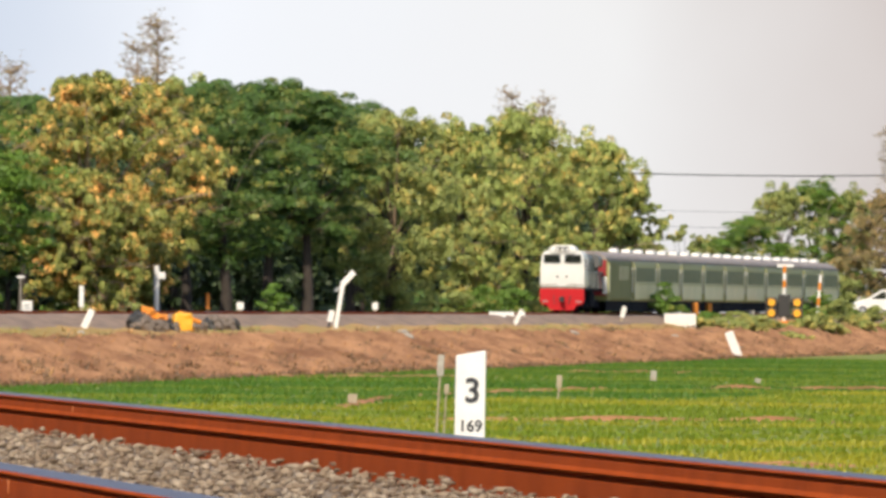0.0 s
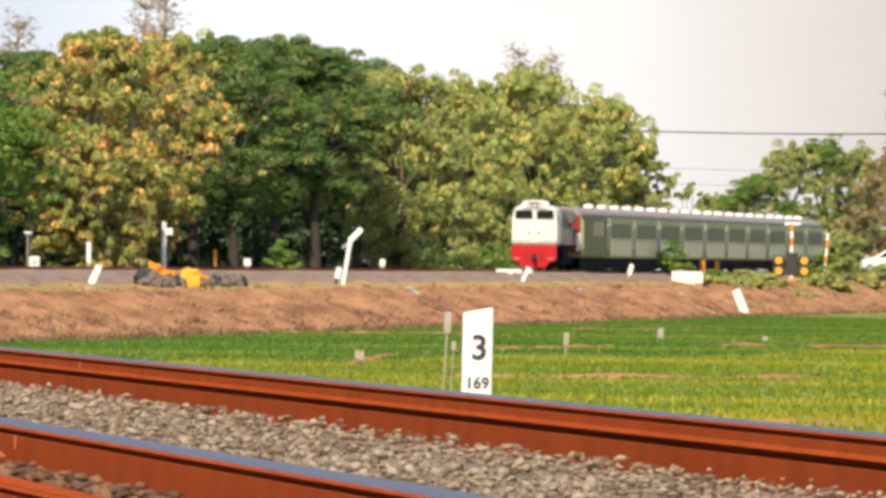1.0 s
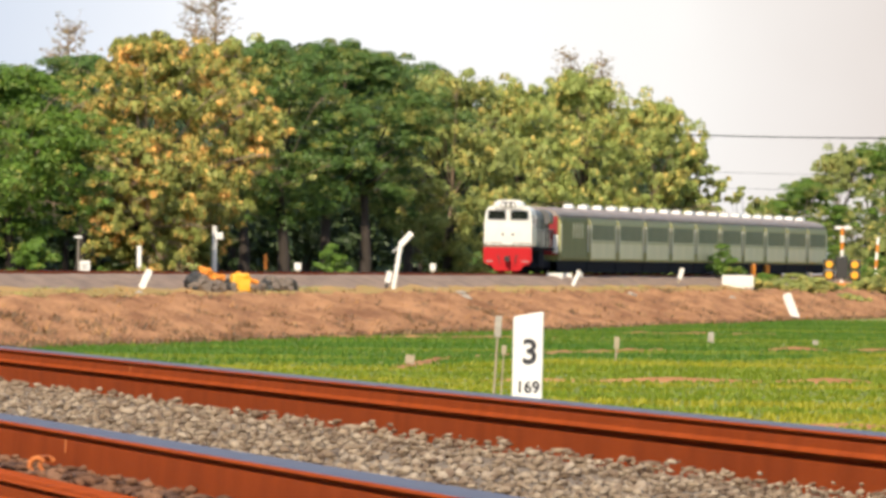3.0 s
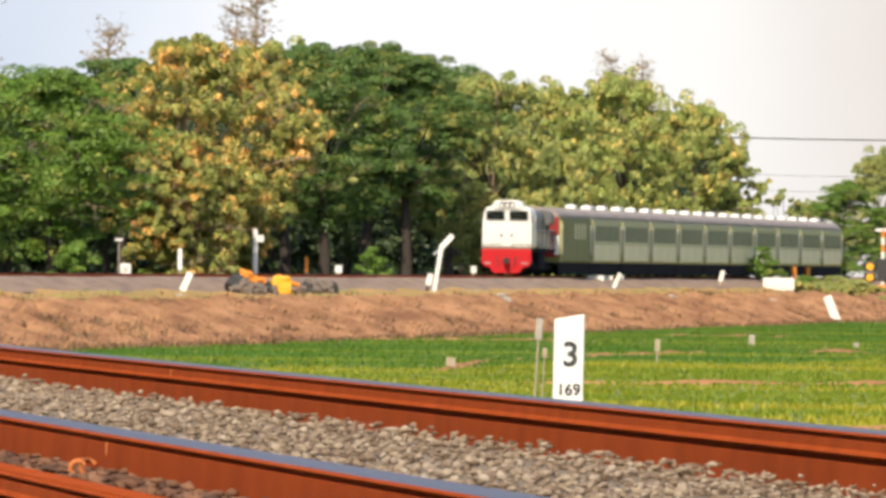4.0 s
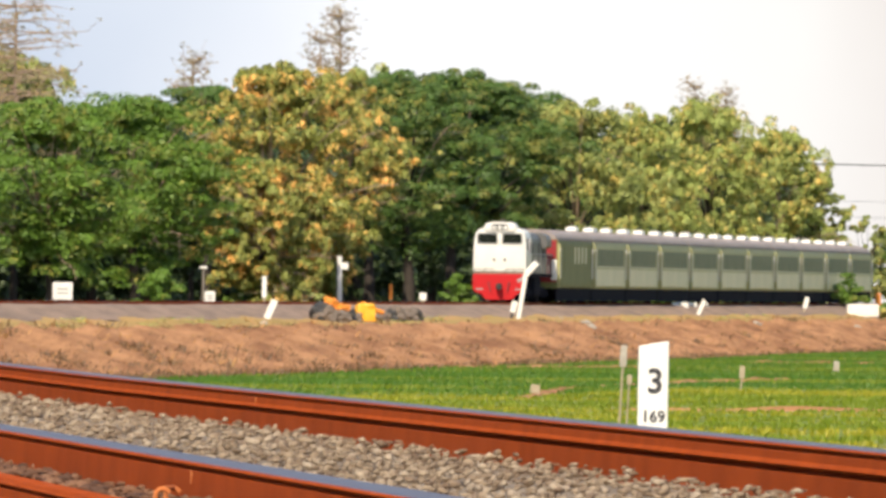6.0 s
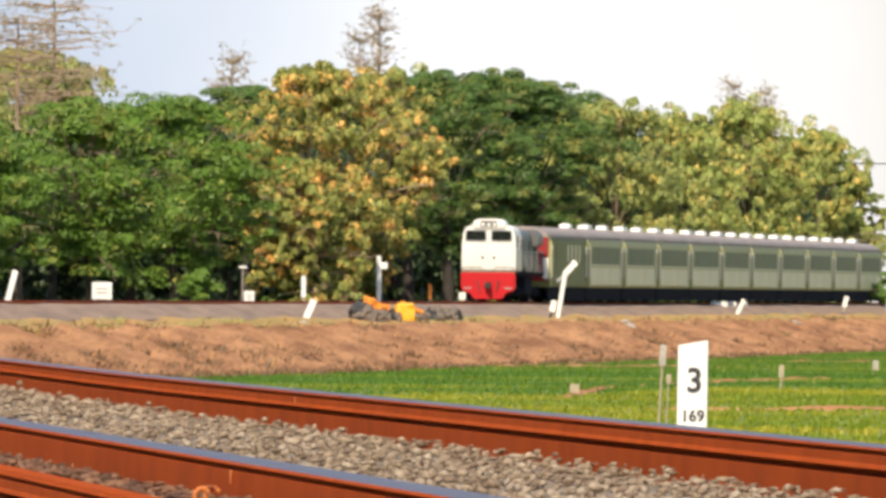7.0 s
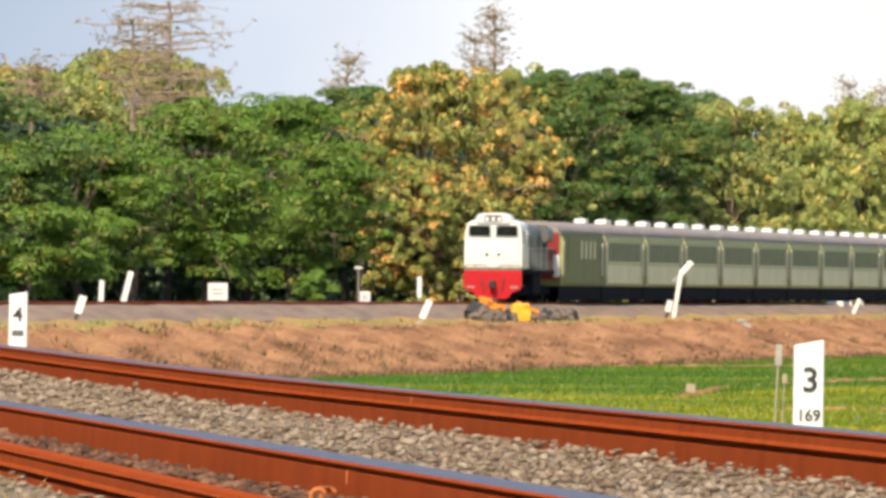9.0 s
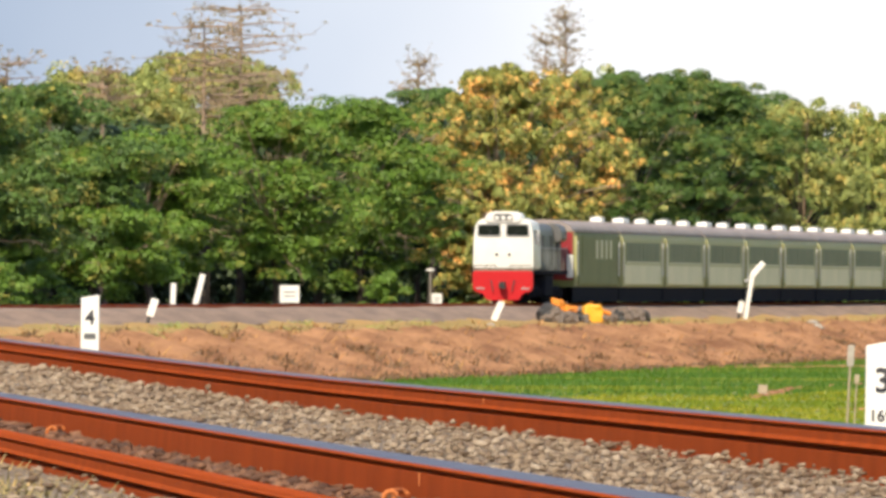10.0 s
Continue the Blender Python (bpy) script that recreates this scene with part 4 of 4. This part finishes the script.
# ---- posts ----
def lettering(text, size, m, parent):
    """Raised painted figures in the built-in typeface."""
    cu = bpy.data.curves.new("figure", "FONT")
    cu.body, cu.size, cu.extrude, cu.align_x, cu.offset = text, size, 0.002, "CENTER", size * 0.02
    tmp = bpy.data.objects.new("figure", cu)
    scene.collection.objects.link(tmp)
    me = bpy.data.meshes.new_from_object(tmp.evaluated_get(bpy.context.evaluated_depsgraph_get()))
    bpy.data.objects.remove(tmp)
    me.materials.clear()
    me.materials.append(INK)
    ob = new("figure", me)
    ob.parent = parent
    ob.matrix_local = m
    return ob


def kilometre_post(u, d, top, wide, texts, label):
    x, y = bearing(u, d)
    root = thing("kilometre_post", pose(x, y, 0, 0, 0.5, 0), label, "kilometre post", "kilometre posts")
    bm = prism([(-wide / 2, -2.3), (wide / 2, -2.3), (wide / 2, top + 0.035), (-wide / 2, top)], -0.06, 0.06)
    bmesh.ops.bevel(bm, geom=list(bm.edges), offset=0.006, segments=1, affect="EDGES")
    slab = part("slab", bm, POST, root)
    for text, size, dx, dz in texts:
        lettering(text, size, pose(dx, -0.063, top + dz, 90, 0, 0), slab)
    if len(texts) == 1:
        part("lettering_bar", boxed(-0.07, 0.07, -0.066, -0.06, top - 0.5, top - 0.43), BOARD_DARK, slab)
    return root


kilometre_post(51, 109, height(-95, 109), 0.19, [("3", 0.215, 0.012, -0.29), ("169", 0.1, 0.004, -0.475)],
               "white concrete post with a black 3 over 169")
kilometre_post(-1350, 209, height(-16, 209), 0.22, [("4", 0.24, 0.0, -0.32)], "white concrete post with a black 4")


def stake(u, w, tall, lean, wide, material, label, name="marker_stake", cap=0.45, dark=False, group="marker stakes along the bank"):
    """A squared stake with a painted board on its upper part; lean in degrees to the right."""
    x, y, z = on_bank(u, w)
    root = thing(name, pose(x, y, z - 0.05, 0, lean, 0), label, "marker", group)
    part("stem", boxed(-wide * 0.22, wide * 0.22, -0.03, 0.03, -0.2, tall * (1 - cap) + 0.1, 0.008), BLACK if dark else WOOD, root)
    prof = rounded([(-wide / 2, tall * (1 - cap)), (wide / 2, tall * (1 - cap)), (wide / 2, tall), (-wide / 2, tall)], wide * 0.08)
    part("board", front(prof, -0.05, 0.01, 0.008), material, root)
    return root


W_ST = "white painted marker stake leaning on the railway bank"
stake(-638, 3.9, 0.95, 24, 0.27, POST, W_ST, cap=0.85)
stake(-640, -2.6, 1.55, 0, 0.2, POST, "thin pale post beside the far track", cap=0.6)
stake(-203, 4.0, 0.9, 12, 0.26, POST, "short black and white marker stake", cap=0.6, dark=True)
stake(126, 3.6, 1.0, 24, 0.22, POST, W_ST, cap=0.85)
stake(314, 3.2, 1.05, 14, 0.27, POST, "white rounded marker paddle on a stake", cap=0.62)
stake(526, 9.6, 1.75, -22, 0.5, POST, "white leaning marker board at the foot of the bank", cap=0.9)
stake(-1251, 3.6, 1.0, 18, 0.26, POST, "white marker board on a dark leaning stake", cap=0.62, dark=True)
stake(-416, -2.4, 1.2, 0, 0.16, ORANGE, "small orange stake beside the far track", cap=0.6)
stake(-359, -2.6, 0.9, 0, 0.34, POST, "small white marker beside the far track", cap=0.4)
stake(-120, -2.6, 0.95, 0, 0.3, POST, "small white marker beside the far track", cap=0.4)
# Trunks catching the sun, built as boards with the light painted on.
stake(-1172, -4.0, 1.9, 14, 0.22, POST, "leaning tree trunk, painted white as if sunlit", cap=0.75)
stake(-1205, -4.0, 1.5, 2, 0.2, POST, "tree trunk piece, painted pale as if sunlit", cap=0.6)


def sign_board(u, w, wide, tall, foot, label):
    x, y, z = on_bank(u, w)
    root = thing("sign_board", pose(x, y, z), label, "sign", "boards beside the far track")
    for s in (-0.35, 0.35):
        part("leg", boxed(s * wide - 0.04, s * wide + 0.04, 0.0, 0.06, -0.1, foot + 0.1), GREY, root)
    bd = part("board", boxed(-wide / 2, wide / 2, -0.03, 0.0, foot, foot + tall, 0.012), POST, root)
    for k in (0.38, 0.62):
        part("lettering_bar", boxed(-wide * 0.28, wide * 0.28, -0.04, -0.028, foot + tall * k - 0.03, foot + tall * k + 0.03), GREY, bd)
    return root


sign_board(-997, -3.0, 0.78, 0.68, 0.62, "white square board beside the far track")
sign_board(-736, -3.0, 0.44, 0.5, 0.5, "small white board beside the far track")


def lamp_post(u, w, tall, label, r=0.03):
    """A slim white post with a small box near its top."""
    x, y, z = on_bank(u, w)
    root = thing("signal_post", pose(x, y, z), label, "post", "posts beside the far track")
    part("pole", tubed((0, 0, -0.1), (0, 0, tall), r, r * 0.9, 10), POST if r > 0.08 else CONCRETE, root)
    if r > 0.08:
        part("box", boxed(0.05, 0.4, -0.1, 0.1, tall - 0.62, tall - 0.3, 0.03), POST, root)
    else:
        part("cap", boxed(-0.17, 0.17, -0.05, 0.05, tall - 0.08, tall + 0.02, 0.02), POST, root)
    return root


lamp_post(-507, -3.2, 2.75, "white post with a small box at its top", 0.13)
lamp_post(-748, -5.5, 2.15, "slim white post at the edge of the wood")


def bent_post(u, w, label):
    """A leaning pole whose upper end is bent over, with a bracket at the bend."""
    x, y, z = on_bank(u, w)
    root = thing("bent_post", pose(x, y, z), label, "post")
    bm = bmesh.new()
    box(bm, -0.1, 0.1, -0.05, 0.05, -0.2, 2.2, 0.02)
    part("pole", bm, POST, root).matrix_local = pose(0, 0, 0, 0, 9, 0)
    part("arm", boxed(-0.14, 0.14, -0.06, 0.06, -0.05, 0.75, 0.03), POST, root).matrix_local = pose(0.34, 0, 2.1, 0, 42, 0)
    part("bracket", boxed(-0.42, 0.0, -0.03, 0.03, -0.06, 0.08, 0.01), GREY, root, "grey bracket").matrix_local = pose(0.3, 0, 2.0, 0, -38, 0)
    return root


bent_post(-190, 4.2, "white leaning post with a bent upper arm")


# ---- level crossing ----
def crossing_signal(u, w):
    x, y, z = on_bank(u, w)
    root = thing("crossing_signal", pose(x, y, z), "red and white level crossing mast with orange warning lamps", "signal")
    for i in range(8):
        part("mast_band", tubed((0, 0, i * 0.48), (0, 0, i * 0.48 + 0.48), 0.12, 0.12, 12), (ORANGE if i % 2 else POST), root)
    part("lamp_box", boxed(-0.4, 0.4, -0.16, 0.14, 0.45, 1.95, 0.06), BLACK, root, "black signal box")
    for s in (-1, 1):
        for k in (0.72, 1.42):
            arm = part("lamp_hood", boxed(s * 0.85 - 0.4, s * 0.85 + 0.4, -0.1, 0.12, k - 0.33, k + 0.33, 0.1), BLACK, root)
            part("lamp", tubed((s * 0.85, -0.2, k), (s * 0.85, -0.1, k), 0.25, 0.25, 16), YELLOW, arm, "orange lamp lens")
    part("crossbuck", boxed(-0.5, 0.6, -0.05, 0.0, 3.75, 3.95, 0.02), POST, root, "white cross board")
    part("foot", boxed(-0.9, 1.0, -0.3, 0.3, -0.12, 0.22, 0.05), ORANGE, root, "faded orange concrete foot")
    return root


crossing_signal(604, 3.6)


def barrier_post(u, w, tall):
    """A slim banded post of the crossing's barrier with its counterweight."""
    x, y, z = on_bank(u, w)
    root = thing("barrier_post", pose(x, y, z, 0, 4, 0), "raised red and white barrier arm of the level crossing", "barrier")
    n = 6
    for i in range(n):
        part("arm_band", boxed(-0.09, 0.09, -0.04, 0.04, tall * i / n, tall * (i + 1) / n), POST if i % 2 else ORANGE, root)
    part("counterweight", boxed(-0.3, 0.3, -0.14, 0.14, -0.1, 0.5, 0.05), BLACK, root, "dark counterweight box")
    return root


barrier_post(662, 3.0, 3.2)


def car(u, w):
    """A small white hatchback; its nose points left."""
    x, y, z = on_bank(u, w)
    root = thing("car", pose(x, y, z), "white family van waiting at the level crossing", "car")
    shell = rounded([(-2.0, 0.3), (2.3, 0.3), (2.35, 1.1), (2.2, 1.8), (0.2, 1.86), (-0.85, 1.2), (-1.85, 0.95), (-2.05, 0.55)], 0.14)
    body = part("body", front(shell, -0.85, 0.85, 0.08), WHITE, root)
    part("side_window", front(rounded([(-0.6, 1.15), (0.5, 1.15), (0.5, 1.68), (0.18, 1.68)], 0.05), -0.87, -0.84), GLASS, body)
    part("rear_window", front(rounded([(0.6, 1.15), (2.0, 1.15), (1.9, 1.68), (0.6, 1.68)], 0.05), -0.87, -0.84), GLASS, body)
    part("headlamp", boxed(-1.98, -1.6, -0.87, -0.7, 0.66, 0.8, 0.03), AC, body)
    for k in (-1.25, 1.2):
        wh = part("wheel", tubed((k, -0.87, 0.31), (k, -0.67, 0.31), 0.31, 0.31, 20), BLACK, root)
        part("rim", tubed((k, -0.89, 0.31), (k, -0.86, 0.31), 0.19, 0.19, 14), GREY, wh)
    return root


car(772, 1.6)


def block(u, w, wide, tall, deep, label, material, group="", turn=0):
    x, y, z = on_bank(u, w)
    ob = part("concrete_block", boxed(-wide / 2, wide / 2, -deep / 2, deep / 2, -0.1, tall, 0.06), material)
    ob.matrix_world = pose(x, y, z, 0, 0, turn)
    return tagged(ob, label, "block", group)


block(420, 4.2, 1.9, 0.75, 0.5, "white painted concrete block on the bank", POST)
for u, w, wide, tall in [(462, 3.6, 0.5, 0.4), (482, 3.8, 0.6, 0.35), (500, 4.2, 0.5, 0.3), (446, 2.2, 0.35, 0.9), (470, 2.0, 0.3, 0.8), (545, 2.2, 0.45, 0.4)]:
    block(u, w, wide, tall, 0.4, "broken pale concrete piece on the bank", CONCRETE if tall < 0.5 else ORANGE, "rubble by the crossing", u % 40)


# White debris beside the track, built as plain blocks.
for u, wide in ((96, 0.9), (118, 0.5), (140, 0.35)):
    block(u, 2.2, wide, 0.26, 0.3, "white piece of debris beside the far track", POST, "white pieces on the ballast", 5)


# ---- heap on the bank ----
def lump(name, u, w, size, squash, material, label, category, group, up=0.0, jag=0.15):
    """A rounded, dented lump."""
    x, y, z = on_bank(u, w)
    bm = bmesh.new()
    bmesh.ops.create_icosphere(bm, subdivisions=3, radius=1)
    off = Vector((u, w, size * 10))
    for v in bm.verts:
        k = 1 + 0.5 * noise.noise(v.co * 1.4 + off) + jag * noise.noise(v.co * 3.1 + off) + jag * 0.6 * noise.noise(v.co * 6.3 + off)
        v.co = Vector((v.co.x * k * size, v.co.y * k * size * 0.8, max(v.co.z * k, -0.6) * size * squash))
    ob = part(name, bm, material, smooth=False)
    ob.matrix_world = pose(x, y, z + size * squash * 0.5 + up)
    return tagged(ob, label, category, group)


for u, w, size, squash, up in [(-524, 4.0, 0.3, 0.7, 0.62), (-508, 4.0, 0.4, 0.5, 0.42), (-494, 4.0, 0.22, 0.8, 0.3), (-517, 4.5, 0.2, 0.9, 0.1)]:
    lump("orange_sack", u, w, size, squash, ORANGE, "bright orange bulging sack on the rubble heap", "sack", "sacks on the heap", up, 0.3)


def crate(u, w):
    """A dented yellow tank lying on the heap, with a short spout."""
    x, y, z = on_bank(u, w)
    root = thing("tank", pose(x, y, z, 0, -4, 12), "dented yellow-orange tank lying on the rubble heap", "tank")
    bm = boxed(-0.4, 0.36, -0.3, 0.3, 0.0, 0.76, 0.07)
    bmesh.ops.subdivide_edges(bm, edges=list(bm.edges), cuts=2, use_grid_fill=True)
    for v in bm.verts:
        v.co += Vector((1, 1, 1)) * 0.09 * noise.noise(v.co * 3.0)
    body = part("body", bm, YELLOW, root)
    part("spout", tubed((0.3, -0.1, 0.5), (0.72, -0.16, 0.34), 0.11, 0.08, 10), ORANGE, root, "orange spout")
    part("cap", tubed((-0.1, -0.05, 0.74), (-0.1, -0.05, 0.86), 0.12, 0.1, 12), ORANGE, body)
    return root


crate(-458, 4.5)
for i, (u, w, size) in enumerate([(-540, 4.0, 0.5), (-524, 4.3, 0.44), (-408, 4.1, 0.42), (-384, 4.2, 0.4), (-370, 4.4, 0.34), (-532, 4.2, 0.42), (-518, 4.5, 0.36), (-500, 4.6, 0.34), (-488, 4.4, 0.36), (-475, 4.7, 0.25), (-440, 4.4, 0.36), (-428, 4.5, 0.28),
                                  (-415, 4.3, 0.32), (-402, 4.5, 0.28), (-390, 4.5, 0.3), (-378, 4.6, 0.26), (-436, 3.9, 0.3), (-396, 4.0, 0.3), (-530, 3.8, 0.4)]):
    lump("rubble_stone", u, w, size, 0.95, BLACK if i % 4 == 0 else ROCK, "dark broken stone of the rubble heap" if i % 4 == 0 else "grey broken stone of the rubble heap",
         "stone", "stones of the heap", 0.0, 0.35)
for u, w, s in [(-115, 4.6, 0.14), (-452, 5.2, 0.12), (-640, 5.0, 0.14), (-70, 5.6, 0.3), (-62, 6.0, 0.26), (232, 5.8, 0.24), (410, 6.5, 0.26)]:
    lump("loose_stone", u, w, s, 0.7, CONCRETE, "pale loose stone on the dry bank", "stone", "loose stones on the bank")


# ---- in the field ----
def field_stake(u, d, e0, e1, wide, label, material=WOOD):
    x, y = bearing(u, d)
    z0, z1 = height(e0, d), height(e1, d)
    root = thing("field_stake", pose(x, y, 0, 0, 3, 0), label, "stake", "stakes in the field")
    part("stem", tubed((0, 0, FIELD_Z - 0.2), (0, 0, z1 - (z1 - z0) * 0.45), wide * 0.2, wide * 0.16, 7), WOOD, root)
    part("board", boxed(-wide / 2, wide / 2, -0.02, 0.02, z1 - (z1 - z0) * 0.68, z1, 0.01), material, root)
    return root


field_stake(1, 175, -150, -94, 0.07, "slim weathered wooden stake in the field", CONCRETE)
field_stake(14, 175, -172, -146, 0.05, "short weathered wooden stake in the field", WOOD)
field_stake(214, 560, -160, -128, 0.17, "weathered stump in the rice field", WOOD)
field_stake(380, 700, -145, -118, 0.24, "pale scarecrow rag on a stake in the rice field", CONCRETE)
field_stake(565, 690, -150, -130, 0.22, "pale rag on a stake in the rice field", CONCRETE)
field_stake(-150, 520, -190, -165, 0.28, "weathered stump on an earth ridge", WOOD)


# ---- cables ----
def cable(e0, e1, sag, r, label):
    u0, u1, d = 150, 1400, 1330
    (x0, y0), (x1, y1) = bearing(u0, d), bearing(u1, d)
    n = 24
    pts = [(x0 + (x1 - x0) * i / n, y0, height(e0 + (e1 - e0) * i / n, d) - sag * (1 - (2 * i / n - 1) ** 2)) for i in range(n + 1)]
    verts = [(x, y + r * math.cos(a), z + r * math.sin(a)) for x, y, z in pts for a in (0, 1.257, 2.513, 3.77, 5.027)]
    faces = [(i * 5 + j, i * 5 + (j + 1) % 5, i * 5 + 5 + (j + 1) % 5, i * 5 + 5 + j) for i in range(n) for j in range(5)]
    return tagged(mesh_ob("overhead_cable", verts, faces, CABLE), label, "cable", "overhead cables")


def utility_pole(u, d, top):
    x, y = bearing(u, d)
    root = thing("utility_pole", pose(x, y, 0), "grey concrete utility pole holding the cables", "pole", "utility poles")
    part("pole", tubed((0, 0, FIELD_Z), (0, 0, top), 0.16, 0.1, 10), CONCRETE, root)
    for e in (0.12, 3.2, 4.4):
        part("insulator", tubed((0, 0, top - e - 0.1), (0, 0, top - e + 0.1), 0.14, 0.12, 10), WHITE, root)
    return root


utility_pole(150, 1330, height(246, 1330))
utility_pole(1400, 1330, height(256, 1330))
cable(236, 264, 0.8, 0.05, "black overhead cable across the road")
cable(172, 190, 0.7, 0.015, "thin black overhead cable across the road")
cable(144, 162, 0.7, 0.015, "thin black overhead cable across the road")


# ---- on the near track ----
def rail_clip(y):
    """A rusty spring clip on the rail's foot."""
    cu = bmesh.new()
    for x0, y0 in ((-0.012, -0.05), (0.012, 0.05)):
        pts = [Vector((x0 + 0.013 * math.cos(a), y0, 0.013 * math.sin(a))) for a in [0.5 + 0.6 * i for i in range(9)]]
        for a, b in zip(pts, pts[1:]):
            tube(cu, a, b, 0.0045, 0.0045, 8)
    tube(cu, (-0.012, -0.05, 0.013), (0.012, 0.05, 0.013), 0.0045, 0.0045, 8)
    ob = part("rail_clip", cu, RUST_BRIGHT, smooth=True)
    ob.matrix_world = NEAR @ pose(1.40, y, -0.044, 0, 0, 0) @ Matrix.Scale(0.75, 4)
    return tagged(ob, "rusty spring clip holding the rail", "rail clip", "rail clips")


rail_clip(22.1)
rail_clip(32.1)
part("joint_mark", boxed(-0.0365, -0.034, -0.004, 0.004, -0.03, -0.012), RUST_BRIGHT, rails[1], "pale scratch on the rail").location = (0, 22.25, 0)
part("joint_mark", boxed(-0.0365, -0.034, -0.004, 0.004, -0.03, -0.012), RUST_BRIGHT, rails[0], "pale scratch on the rail").location = (0, 37.5, 0)

# the nearest stones of the bed, piece by piece
PIECES = []
for i in range(8):
    bm = bmesh.new()
    bmesh.ops.create_icosphere(bm, subdivisions=1, radius=1)
    for v in bm.verts:
        v.co *= 1 + 0.3 * noise.noise(v.co * 2 + Vector((i * 7.7, 0, 0)))
        v.co = Vector((v.co.x * (0.8 + 0.06 * i), v.co.y, v.co.z * 0.55)) * 0.0085
    me = bpy.data.meshes.new("stone")
    bm.to_mesh(me)
    bm.free()
    me.materials.append(STONE_PIECE)
    PIECES.append(me)
for i in range(300):
    ob = new("stone", PIECES[i % 8])
    ob.parent = near_bed
    ob.matrix_local = pose(rng.uniform(1.56, 2.5), rng.uniform(18.5, 27), -0.08 + 0.005 * rng.random(), rng.random() * 60, rng.random() * 60, rng.random() * 360)


# ---- what moves ----
def motions():
    """The train runs down the straight at a steady speed."""
    def at(y):
        return FAR @ pose(0, y, FAR_RAIL)
    for k, ob in enumerate([loco] + coaches):
        back = 0 if k == 0 else 16.2 + (k - 1) * 20.9
        walk(ob, [(t, at((992.3 - 26.4 * t) / CF + back)) for t in (0, 2, 4, 6, 8, 10)])


motions()
